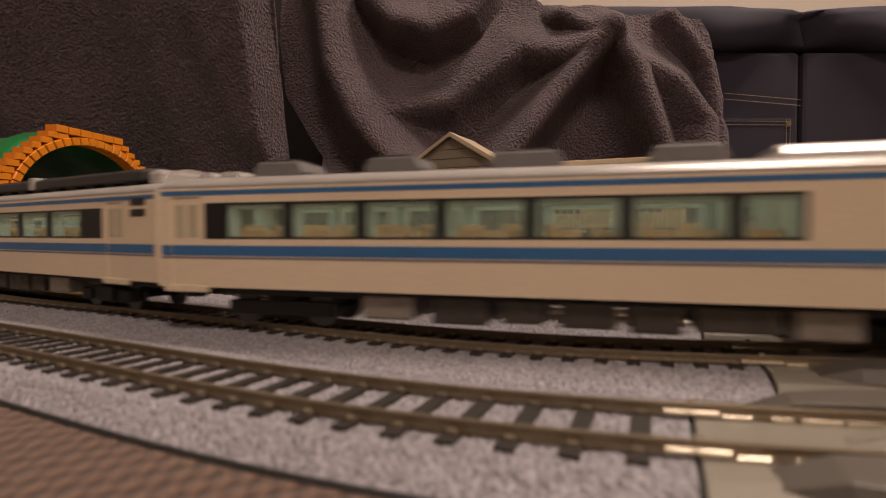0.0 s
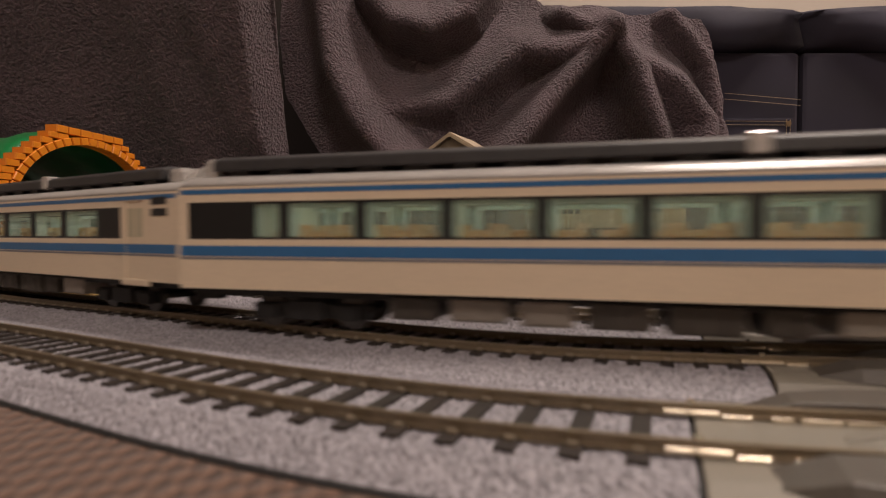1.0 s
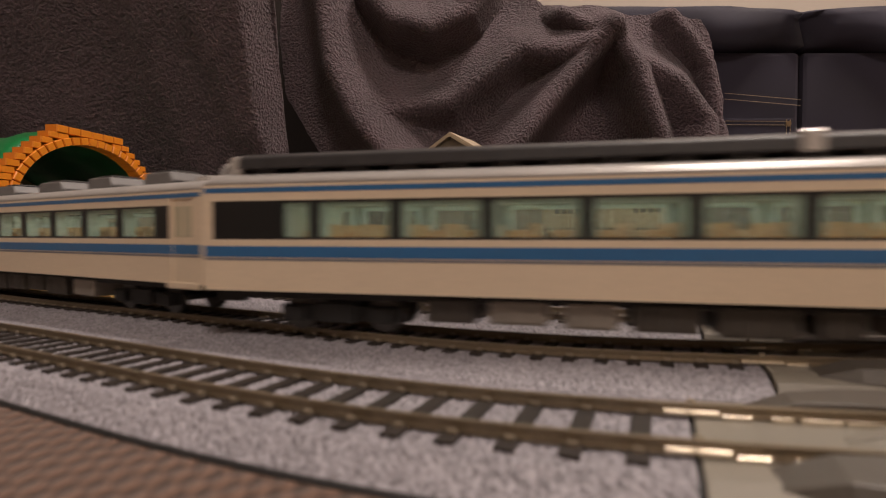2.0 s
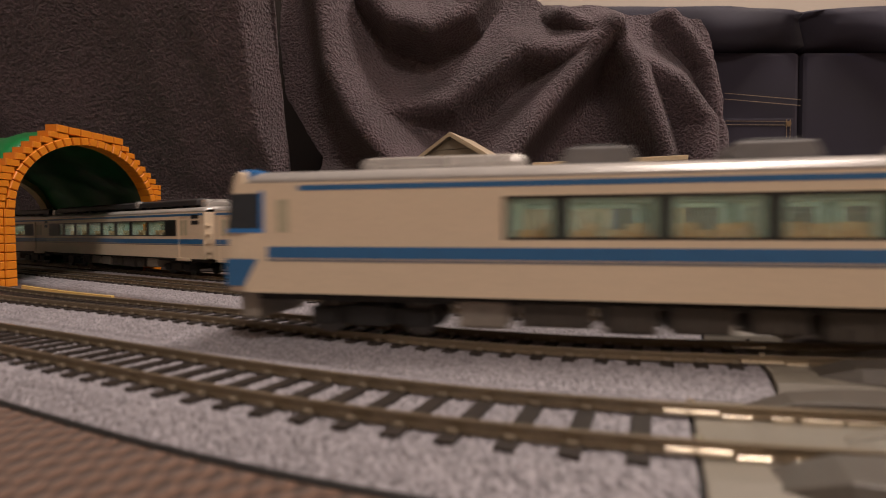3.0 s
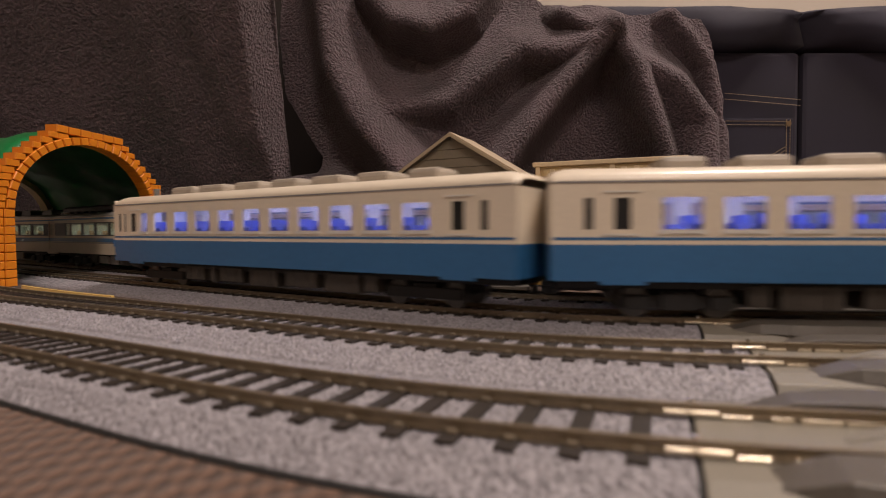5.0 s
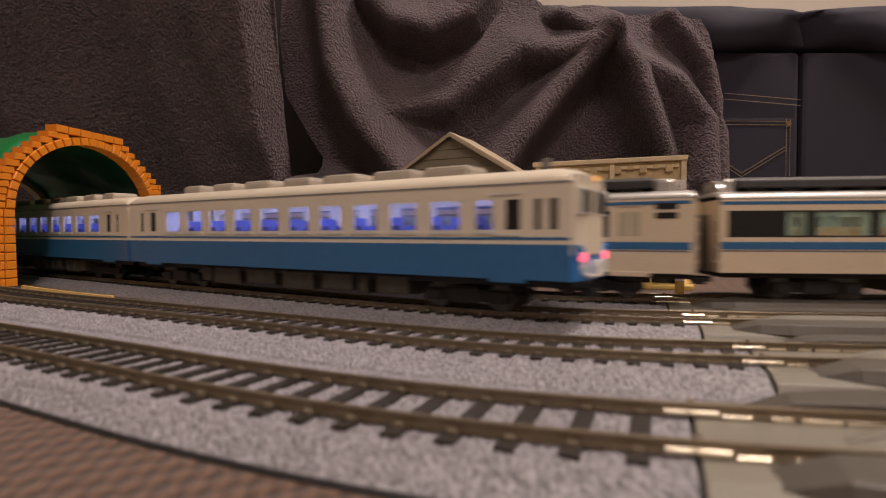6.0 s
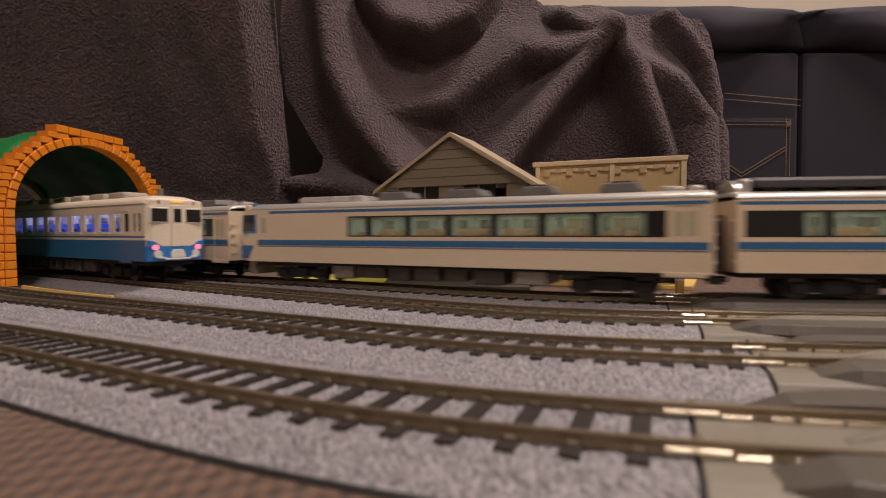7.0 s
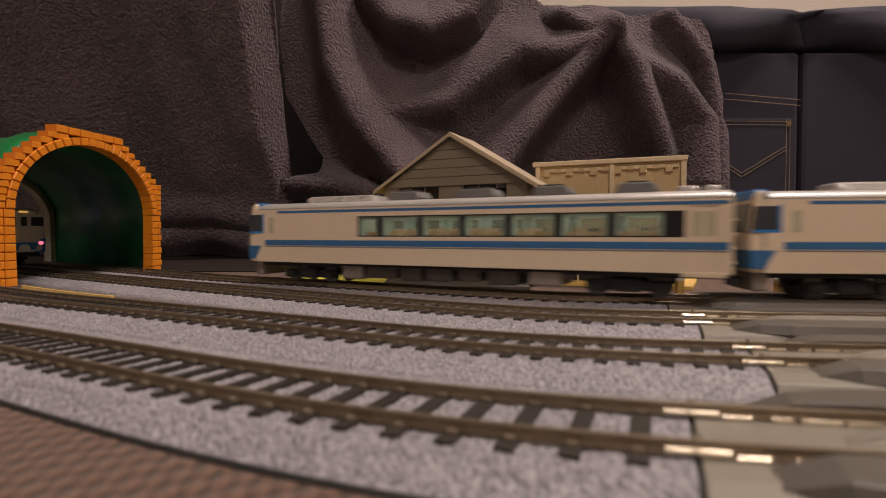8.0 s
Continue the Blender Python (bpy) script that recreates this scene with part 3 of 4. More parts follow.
def make_shop():
    shop = thing("model_shop", "tan two-storey model tofu shop with lattice windows", "model building")
    shop.matrix_basis = pose(0.1115, 0.3665, 0.0, 0, 0, -21.9)
    w, top = 49.0, 85.5
    part("wall", boxes((-w, w, 0, 50, 40, top - 2), (-w, w, 8, 50, 3, 40), (-w, -w + 5, -1, 8, 3, 40), (w - 5, w, -1, 8, 3, 40)), "tan_wall", shop, bevel=0.5)
    part("parapet", boxes((-w - 1.5, w + 1.5, -2.5, 52, top - 2, top + 1.2)), "pale_wood", shop, "pale coping", bevel=0.4)
    for x in (-w + 0.6, 2, w - 2.6):
        part("pilaster", boxes((x, x + 3.2, -1.6, 0.5, 40, top - 2)), "pale_wood", shop, bevel=0.2)
    for k in range(11):                     # hanging blocks under the coping
        x = -w + 6 + k * 8.0
        part("block", boxes((x, x + 4.6, -1.4, 0, top - 9 + (k % 2) * 2.2, top - 4)), "tan_wall", shop, bevel=0.25)
        part("block", boxes((x + 4.6, x + 8, -1.2, 0, top - 6.2, top - 4)), "pale_wood", shop, bevel=0.2)
    for cx in (-26.0, 26.0):
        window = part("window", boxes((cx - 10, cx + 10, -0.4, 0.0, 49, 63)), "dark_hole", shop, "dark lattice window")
        for k in range(5):
            x = cx - 10 + k * 4.7
            part("bar", boxes((x, x + 1.0, -1.3, -0.4, 49, 63)), "pale_wood", window)
        for z in (49, 55.5, 62):
            part("bar", boxes((cx - 10, cx + 10, -1.3, -0.4, z, z + 1.0)), "pale_wood", window)
        rail = part("balcony", boxes((cx - 13, cx + 13, -7.5, -6.3, 48.5, 49.7), (cx - 13, cx + 13, -7.5, 0, 37.0, 38.5),
                                     (cx - 13, cx - 12, -7.5, 0, 48.5, 49.5), (cx + 12, cx + 13, -7.5, 0, 48.5, 49.5)), "pale_wood", shop, "pale wooden balcony")
        for k in range(10):
            x = cx - 12.6 + k * 2.72
            part("baluster", boxes((x, x + 0.8, -7.3, -6.5, 38.5, 48.5)), "pale_wood", rail)
    sign = part("sign", boxes((12, 39, -3.0, -1.6, 27.0, 36.5)), "sign_white", shop, "white shop sign")
    text = bpy.data.curves.new("lettering", "FONT")
    text.body, text.size, text.align_x, text.align_y, text.extrude = "\u8c46\u8150\u5e97", 0.0072, "CENTER", "CENTER", 0.00015
    flat = bpy.data.objects.new("lettering_curve", text)
    scene.collection.objects.link(flat)
    dg = bpy.context.evaluated_depsgraph_get()
    me = bpy.data.meshes.new_from_object(flat.evaluated_get(dg))
    bpy.data.objects.remove(flat)
    me.materials.clear()
    me.materials.append(M["ink"])
    letters = new("lettering", me)
    letters.parent = sign
    letters.matrix_basis = pose(0.0255, -0.00325, 0.0318, 90, 0, 0)
    part("shop_curtain", boxes((14, 22.6, -1.5, -0.9, 13.5, 25), (23, 31.6, -1.5, -0.9, 13.5, 25), (32, 39, -1.5, -0.9, 13.5, 25)), "curtain_blue", shop, "blue split shop curtain")
    for x in (14, 28, -20, -35):
        part("post", boxes((x, x + 1.2, 5.5, 6.7, 3, 40)), "pale_wood", shop)
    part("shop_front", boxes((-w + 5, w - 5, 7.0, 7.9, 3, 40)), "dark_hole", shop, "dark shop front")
    return shop


make_shed()
make_shop()
tagged(part("base_plate", boxes((-118, -41, 346, 470, 0, 3)), "lime", bevel=0.6), "yellow-green plastic base plate on the carpet", "base plate")
tagged(part("base_plate", prism([(60, 378), (158, 338), (190, 400), (92, 440)], 0, 3, "z"), "yellow", bevel=0.6), "yellow plastic base plate under the model shop", "base plate")
tagged(part("base_plate", boxes((-40.5, 55.5, 340, 470, 0, 3)), "dark_plastic", bevel=0.6), "dark plastic base plate under the model shed", "base plate")


def make_crossing_gate():
    gate = thing("crossing_gate", "yellow and black striped model crossing gate on pale posts", "crossing gate")
    gate.matrix_basis = pose(0.205, 0.288, 0.0, 0, 0, -8)
    for k in range(9):
        part("bar", boxes((k * 9.5, k * 9.5 + 9.5, -0.7, 0.7, 7.0, 8.6)), "frame" if k % 2 else "yellow", gate, "black stripe" if k % 2 else "yellow stripe")
    for x in (8, 15, 62):
        part("post", prism([(x - 0.8, 0.4), (x + 0.8, 0.4), (x + 0.5, 9.4), (x - 0.5, 9.4)], 0.8, 2.0, "y"), "pale_wood", gate)
        part("plate", boxes((x - 2.4, x + 2.4, -1.2, -0.8, 4.2, 6.0)), "white_trim", gate, "white warning plate")
        part("foot", boxes((x - 2.6, x + 2.6, -2.5, 3.5, 0, 1.2)), "tan_wall", gate, bevel=0.3)
    return gate


def make_crossing_post(x, y):
    post = thing("crossing_post", "small yellow model crossing post with a white cap", "post", "crossing posts")
    post.matrix_basis = pose(x, y, 0)
    part("stem", boxes((-2.0, 2.0, -2.0, 2.0, 0, 9.5)), "yellow", post, bevel=0.3)
    part("cap", disc(0, 0, 10.3, 2.6, 0.8, "z", 14), "white_trim", post, "white cap")
    return post


make_crossing_gate()
for place in ((0.134, 0.303), (0.186, 0.296)):
    make_crossing_post(*place)


# ---- sofa in dark denim, with two fleece blankets over it ----
def make_sofa():
    sofa = thing("denim_sofa", "dark navy denim sofa with stitched pockets", "sofa")
    part("floor_board", boxes((-1500, 1500, 505, 830, 0.1, 1.2)), "sofa_base", sofa, "dark brown board in front")
    part("base", boxes((-1500, 1500, 830, 1500, 0, 70)), "sofa_base", sofa, "dark brown base board", bevel=4)
    for x0, x1 in ((-900, -310), (-100, 598), (602, 1400)):
        part("front_panel", boxes((x0, x1, 905, 1400, 60, 340)), "denim", sofa, bevel=8)
        top = bmesh.new()
        rows = []
        for i in range(31):
            x = x0 + (x1 - x0) * i / 30
            pinch = math.exp(-min(i, 30 - i) / 1.6)
            row = []
            for k in range(13):
                a = math.pi * k / 12
                y = 1000 - 115 * math.cos(a) * (1 - 0.1 * pinch)
                z = 346 + (84 - 10 * pinch) * math.sin(a) ** 0.35
                near_seam = (i if x0 > 500 else 30 - i)
                fold = 15 * math.exp(-(near_seam / 8.0) ** 2) * math.sin(k * 2.1 + near_seam * 0.8) + 3 * noise.noise(Vector((x * 0.02, k * 0.8, 5)))
                row.append(top.verts.new((x * MM, (y + fold) * MM, (z + fold * 0.3) * MM)))
            rows.append(row)
        for a, b in zip(rows, rows[1:]):
            for k in range(12):
                top.faces.new((a[k], b[k], b[k + 1], a[k + 1]))
            top.faces.new((a[12], b[12], b[0], a[0]))
        top.faces.new(rows[0])
        top.faces.new(rows[-1][::-1])
        bmesh.ops.recalc_face_normals(top, faces=top.faces)
        part("top_roll", top, "denim", sofa, "padded denim roll", smooth=True)
    # no real part: near-black filler painting the deep shade of the gap
    part("gap_lining", boxes((-309, -101, 960, 1400, 71, 500)), "sofa_base", sofa, "added dark board that paints the deep shade between the seats")
    # pocket with a double row of stitches
    pocket = part("pocket", boxes((440, 586, 901.5, 905, 96, 228)), "denim", sofa, "stitched denim pocket", bevel=1.5)

    def stitches(x0, z0, x1, z1):
        n = int(math.hypot(x1 - x0, z1 - z0) / 5)
        dx, dz = (x1 - x0) / n, (z1 - z0) / n
        bm = bmesh.new()
        for i in range(n):
            a, b = Vector((x0 + dx * i, z0 + dz * i)), Vector((x0 + dx * (i + 0.72), z0 + dz * (i + 0.72)))
            w = Vector((-dz, dx)).normalized() * 0.34
            vs = [bm.verts.new((p.x * MM, y * MM, p.y * MM)) for y in (900.3, 901.6) for p in (a - w, b - w, b + w, a + w)]
            for f in ((0, 1, 2, 3), (0, 4, 5, 1), (1, 5, 6, 2), (2, 6, 7, 3), (3, 7, 4, 0)):
                bm.faces.new([vs[k] for k in f])
        part("stitching", bm, "thread", pocket, "beige stitching")

    for o in (0, 6):
        stitches(445, 224 - o, 580, 223 - o)
        stitches(580 - o, 226, 580 - o, 100)
        stitches(462, 162 - o, 500, 137 - o)
        stitches(500, 137 - o, 574, 182 - o)
        stitches(470, 270 - o * 1.6, 598, 259 - o * 1.6)
    part("rivet", disc(577, 901, 219, 4.4, 1.6), "rivet", pocket, "brass rivet")
    return sofa


make_sofa()


def fold_field(px, pz, folds):
    """Cloth hung over bent crest lines, sagging between them: the width on either side, then the height at the crest's start and end."""
    out = 0.0
    for points, w_left, w_right, h0, h1 in folds:
        best = None
        for i, ((x0, z0), (x1, z1)) in enumerate(zip(points, points[1:])):
            dx, dz = x1 - x0, z1 - z0
            t = max(0.0, min(1.0, ((px - x0) * dx + (pz - z0) * dz) / (dx * dx + dz * dz)))
            ex, ez = px - x0 - t * dx, pz - z0 - t * dz
            d = math.hypot(ex, ez)
            if best is None or d < best[0]:
                best = (d, (dx * ez - dz * ex) / (math.hypot(dx, dz) * d + 1e-6), (i + t) / (len(points) - 1))
        width = w_right + (w_left - w_right) * (0.5 + 0.5 * best[1])
        hump = (h0 + (h1 - h0) * best[2]) * math.exp(-((math.hypot(best[0], 5.0) - 5.0) / width) ** 1.3)
        out = (out ** 5 + hump ** 5) ** 0.2
    return out


def make_blanket(name, label, outline, depth_at, x0, x1, z0, z1, nx, nz):
    bm = bmesh.new()
    grid = {}
    for i in range(nx + 1):
        for k in range(nz + 1):
            u, v = i / nx, k / nz
            x, z = outline(x0 + (x1 - x0) * u, z0 + (z1 - z0) * v, u, v)
            y = depth_at(x, z)
            tuft = 0.7 * noise.noise(Vector((x * 0.11, z * 0.15, 3))) + 0.8 * noise.noise(Vector((x * 0.30, z * 0.40, 9)))
            grid[i, k] = bm.verts.new((x * MM, (y + tuft) * MM, z * MM))
    for i in range(nx):
        for k in range(nz):
            bm.faces.new((grid[i, k], grid[i + 1, k], grid[i + 1, k + 1], grid[i, k + 1]))
    ob = part(name, bm, "fleece", smooth=True)
    mod = ob.modifiers.new("thick", "SOLIDIFY")
    mod.thickness, mod.offset = 0.006, 1
    return tagged(ob, label, "blanket")


FOLDS_LEFT = ((((-480, 340), (-455, 60)), 40, 26, 12, 12), (((-380, 340), (-330, 120)), 46, 30, 16, 12), (((-300, 300), (-262, 170)), 34, 24, 12, 10),
              (((-560, 330), (-545, 80)), 36, 26, 14, 14), (((-430, 60), (-330, 66), (-240, 46)), 20, 12, 22, 18), (((-420, 26), (-330, 34), (-250, 18)), 14, 10, 20, 16))


def left_depth(x, z):
    y = 728 - 0.42 * (z - 150) - fold_field(x, z, FOLDS_LEFT) + 8 * math.sin(x * 0.016 + z * 0.006)
    y += 60 * smooth_step(-250, -222, x - 14 * smooth_step(200, 90, z))
    y += 14 * smooth_step(60, 10, z) * math.sin(x * 0.05)
    return y


make_blanket("fleece_blanket", "grey-mauve fleece blanket hanging flat over the sofa",
             lambda x, z, u, v: (x + u * (4 * smooth_step(200, 90, z) + 9 * smooth_step(180, 340, z)), z + 4 * math.sin(x * 0.03) * (1 - v)),
             left_depth, -600, -226, 4, 420, 200, 170)

FOLDS_RIGHT = ((((-182, 430), (-158, 275), (-120, 196), (-66, 128), (-26, 70)), 50, 22, 100, 84),     # the long swag
               (((-112, 385), (-72, 345), (-19, 330), (38, 356), (58, 395)), 50, 15, 84, 84),       # the loop hanging at the top
               (((-74, 218), (13, 230), (52, 260), (115, 304), (170, 297), (212, 310), (240, 326)), 50, 26, 50, 92),
               (((240, 326), (166, 238), (104, 158), (60, 90)), 20, 28, 96, 80),                     # crests that run down from the peak
               (((242, 326), (272, 270), (306, 145), (310, 60)), 32, 18, 98, 100),
               (((276, 300), (345, 256), (384, 200), (378, 110)), 24, 36, 60, 72),
               (((176, 356), (217, 331), (244, 338)), 24, 11, 70, 80),
               (((352, 372), (402, 290), (414, 204), (404, 100)), 10, 10, 36, 46),                  # the hem
               (((-225, 108), (-150, 104), (-95, 92)), 16, 16, 70, 60))


def right_depth(x, z):
    y = 806 + 0.16 * z - fold_field(x, z, FOLDS_RIGHT)
    y += 3 * math.sin(x * 0.03 - z * 0.02)
    y = min(y, 868)
    return y


make_blanket("fleece_blanket", "grey-mauve fleece blanket draped in deep folds over the sofa",
             lambda x, z, u, v: (x + (1 - u) ** 2 * float(np.interp(z, (100, 118, 150, 200, 250, 340), (0, 80, 80, 48, 18, 6))) - 16 * u * smooth_step(320, 420, z) + 7 * u * math.sin(z * 0.021),
                                 z - (64 * smooth_step(110, 200, x) + 4 * math.sin(x * 0.05)) * v ** 6),
             right_depth, -262, 420, 4, 442, 310, 210)


# ---- railway cars: x along the train, the camera's side at -y, z from the rail top ----
PITCH = 274.4
HALF = PITCH / 2 - 4.0


def roof_outline(z_eave, z_top, w=18.0, n=9):
    pts = []
    for i in range(n + 1):
        a = math.pi / 2 * i / n
        pts.append((-w * math.cos(a) ** 0.55, z_eave + (z_top - z_eave) * math.sin(a) ** 0.9))
    return pts + [(-y, z) for y, z in pts[-2::-1]]


def shell_roof(z_eave, z_top, x0, x1, thick=1.0, w=18.0, round_ends=0.0):
    outer, inner = roof_outline(z_eave, z_top, w), roof_outline(z_eave, z_top - thick, w - thick)
    bm = bmesh.new()
    stations = [(x0, 0.0), (x1, 0.0)]
    if round_ends:
        stations = [(x0, 1.0), (x0 + round_ends * 0.35, 0.35), (x0 + round_ends, 0.0), (x1 - round_ends, 0.0), (x1 - round_ends * 0.35, 0.35), (x1, 1.0)]
    rows = []
    for x, f in stations:
        drop = lambda z: z_eave + (z - z_eave) * (1 - 0.45 * f)
        rows.append([bm.verts.new((x * MM, y * MM, drop(z) * MM)) for y, z in outer] + [bm.verts.new((x * MM, y * MM, drop(z) * MM)) for y, z in inner[::-1]])
    n = len(rows[0])
    for a, b in zip(rows, rows[1:]):
        for i in range(n):
            bm.faces.new((a[i], a[(i + 1) % n], b[(i + 1) % n], b[i]))
    m = len(outer)
    for r in (rows[0], rows[-1]):
        for i in range(m - 1):
            bm.faces.new((r[i], r[i + 1], r[n - 2 - i], r[n - 1 - i]))
    bmesh.ops.recalc_face_normals(bm, faces=bm.faces)
    return bm


def bogie(car, x):
    ob = part("bogie", boxes((x - 19, x + 19, -12.5, -10.5, 3.5, 8.0), (x - 19, x + 19, 10.5, 12.5, 3.5, 8.0), (x - 5, x + 5, -11, 11, 4, 9.5),
                             (x - 17.5, x - 10.5, -14, -12.4, 3.2, 7.6), (x + 10.5, x + 17.5, -14, -12.4, 3.2, 7.6), (x - 6, x + 6, -14, -12.4, 3.0, 8.8)),
              "under", car, "black bogie", bevel=0.3)
    for wx in (-14, 14):
        wheels = [disc(x + wx, s * 8.6, 5.3, 5.3, 1.2, "y", 18) for s in (-1, 1)] + [disc(x + wx, 0, 5.3, 1.1, 9, "y", 8)]
        part("wheelset", joined(*wheels), "wheel", ob, "dark metal wheels")


def unit(car, name, x0, x1, z0, z1, mat, half=16.0, label="", bevel=0.6, ribs=0):
    sizes = [(x0, x1, -half, half, z0, z1)]
    for k in range(ribs):
        x = x0 + (x1 - x0) * (k + 0.5) / ribs
        sizes.append((x - 0.5, x + 0.5, -half - 0.6, half + 0.6, z0 + 0.8, z1 - 0.8))
    return part(name, boxes(*sizes), mat, car, label, bevel=bevel)


def side_stripe(car, x0, x1, z0, z1, mat, name="stripe", label="", w=18.0, proud=0.12):
    for s in (-1, 1):
        y = s * w
        part(name, boxes((x0, x1, y - proud, y + proud, z0, z1)), mat, car, label)


def express_car(cab):
    """A cream diesel railcar with blue stripes; with a driver's cab, or between other cars with a black raised roof."""
    if cab:
        car = thing("express_railcar", "cream model railcar with blue stripes and a driver's cab", "model train", "cream and blue train cars")
    else:
        car = thing("express_railcar", "cream model railcar with blue stripes and black roof fairing", "model train", "cream and blue train cars")
    h = HALF + 1.1
    w0, w1 = (-53.0, 116.0) if cab else (-131.0, 99.0)          # the window band
    zb, zw0, zw1, ze = 12.4, 27.9, 39.5, 44.4
    x_left = -h + 4.6 if cab else -h
    d0, d1 = (117.5, 129.0) if cab else (102.0, 113.5)            # door
    sizes = []
    for s in (-1, 1):
        a, b = sorted((s * 18.0, s * 17.0))
        sizes += [(x_left, d0, a, b, zb, zw0), (x_left, d0, a, b, zw1, ze), (d1, h, a, b, zb, ze), (d0, d1, a, b, 41.6, ze),
                  (x_left, w0, a, b, zw0, zw1), (w1, d0, a, b, zw0, zw1)]
    sizes += [(h - 1, h, -17, -5, zb, ze), (h - 1, h, 5, 17, zb, ze), (h - 1, h, -5, 5, 38, ze), (x_left, h, -17, 17, zb, zb + 1)]
    if not cab:
        sizes += [(-h, -h + 1, -17, -5, zb, ze), (-h, -h + 1, 5, 17, zb, ze), (-h, -h + 1, -5, 5, 38, ze)]
    part("body", boxes(*sizes), "cream", car, "cream body")
    part("roof", shell_roof(ze, 48.6, x_left + (1.5 if cab else 0), h, round_ends=2.0), "silver", car, "silver-grey roof", smooth=True)
    for s in (-1, 1):
        y0, y1 = sorted((s * 17.5, s * 16.6))
        door = part("door", boxes((d0, d1, y0, y1, 10.8, 41.6)), "cream", car, "folding side door")
        for k in (0.12, 0.56):
            part("door_pane", boxes((d0 + (d1 - d0) * k, d0 + (d1 - d0) * (k + 0.32), s * 17.55 - 0.1, s * 17.55 + 0.1, 28.5, 39)), "door", door, "pale green door pane")
        ya, yb = sorted((s * 18.35, s * 17.0))
        part("door_step", boxes((d0 - 3, d1 + 3, ya, yb, 10.6, 13.0)), "cream", car, bevel=0.5)
        # window band: black frame, clear panes
        yo, yi = sorted((s * 17.85, s * 17.0))
        if cab:
            pillars = [-38.2, -13.0, 11.5, 36.5, 61.0, 85.5]
            dark = [(107.5, 116.0)]
        else:
            pillars = [-97.0, -72.0, -46.0, -20.0, 6.0, 31.0, 57.0]
            dark = [(-131.0, -107.0), (83.0, 99.0)]
        edges = [w0] + pillars + [w1]
        frame_sizes = [(w0, w1, yo, yi, zw0, zw0 + 0.7), (w0, w1, yo, yi, zw1 - 0.7, zw1), (w0, w0 + 0.9, yo, yi, zw0, zw1), (w1 - 0.9, w1, yo, yi, zw0, zw1)]
        frame_sizes += [(p - 1.7, p + 1.7, yo, yi, zw0 + 0.7, zw1 - 0.7) for p in pillars]
        band = part("window_frame", boxes(*frame_sizes), "frame", car, "black window frame")
        for a, b in dark:
            part("blind_pane", boxes((a, b, yo, yi, zw0 + 0.7, zw1 - 0.7)), "pane_dark", band, "black blind pane")
        for a, b in zip(edges, edges[1:]):
            lo, hi = a + 1.2, b - 1.2
            for da, db in dark:
                if da <= lo < db:
                    lo = db
                if da < hi <= db:
                    hi = da
            if hi - lo > 2:
                ob = part("pane", boxes((lo, hi, s * 17.45 - 0.15, s * 17.45 + 0.15, zw0 + 0.5, zw1 - 0.5)), "pane", band)
                ya, yb = sorted((s * 17.2, s * 13.2))
                part("pane_rim", boxes((lo + 0.2, lo + 1.5, ya, yb, zw0 + 0.8, zw1 - 0.8), (hi - 1.5, hi - 0.2, ya, yb, zw0 + 0.8, zw1 - 0.8),
                                       (lo + 1.5, hi - 1.5, ya, yb, zw1 - 2.0, zw1 - 0.8)), "rim_teal", band, "pale teal pane rim")
                ob.visible_shadow = False
    left = x_left + 0.4
    low0 = -h + 9 if cab else -h
    side_stripe(car, (-112 if cab else left), h - 1.5, 42.0, 43.5, "blue")
    side_stripe(car, (-122 if cab else left), d0, 22.6, 25.9, "blue")
    side_stripe(car, d0, d1, 22.6, 25.9, "blue", w=17.5)
    side_stripe(car, d1, h - 1.5, 22.6, 25.9, "blue")
    side_stripe(car, d0, d1, 21.6, 22.3, "grey_line", label="thin grey line", w=17.5)
    side_stripe(car, (-122 if cab else left), d0, 21.6, 22.3, "grey_line", label="thin grey line")
    side_stripe(car, d1, h - 1.5, 21.6, 22.3, "grey_line", label="thin grey line")
    # inside
    part("floor", boxes((x_left + 1, h - 1, -16.9, 16.9, 23.5, 24.5)), "inside", car)
    part("lining", boxes((x_left + 1, h - 1, -16.9, 16.9, 42.6, 43.4)), "inside", car, "pale green ceiling lining")
    part("cabin_light", boxes((w0 + 4, w1 - 8, -2.2, 2.2, 42.0, 42.6)), "strip", car, "glowing cabin light strip")
    for k in range(int((w1 - w0) / 12.3)):
        x = w0 + 8 + k * 12.3
        if not cab and (x < -100 or x > 84):
            continue
        for y in (-7.8, 7.8):
            part("seat", boxes((x - 4.6, x + 2.0, y - 5, y + 5, 24.5, 30.6), (x + 1.8, x + 3.6, y - 5, y + 5, 24.5, 32.4)), "seat", car, "orange-brown seat")
    for x in ((w0 + 2, w1 - 3) if cab else (-104, 86)):
        part("partition", boxes((x - 0.5, x + 0.5, -16.9, -4, 24.5, 42.6), (x - 0.5, x + 0.5, 4, 16.9, 24.5, 42.6)), "inside", car, "pale green partition")
    # ends
    ends = [h] if cab else [-h, h]
    for x in ends:
        s = 1 if x > 0 else -1
        a, b = sorted((x - s * 0.8, x + s * 0.5))
        part("end_door", boxes((a, b, -5.2, 5.2, 12, 38.2)), "roof_grey", car, "grey end door", bevel=0.2)
        for y in (-15.5, 15.5):
            for k in range(4):
                part("end_step", boxes((*sorted((x, x + s * 1.2)), y - 1.2, y + 1.2, 17 + 6 * k, 17.8 + 6 * k)), "cream", car)
    # underneath
    part("underframe", boxes((x_left + 2, h - 2, -14, 14, 10.0, 12.5)), "under", car, "black underframe")
    for x in (-92, 92):
        bogie(car, x)
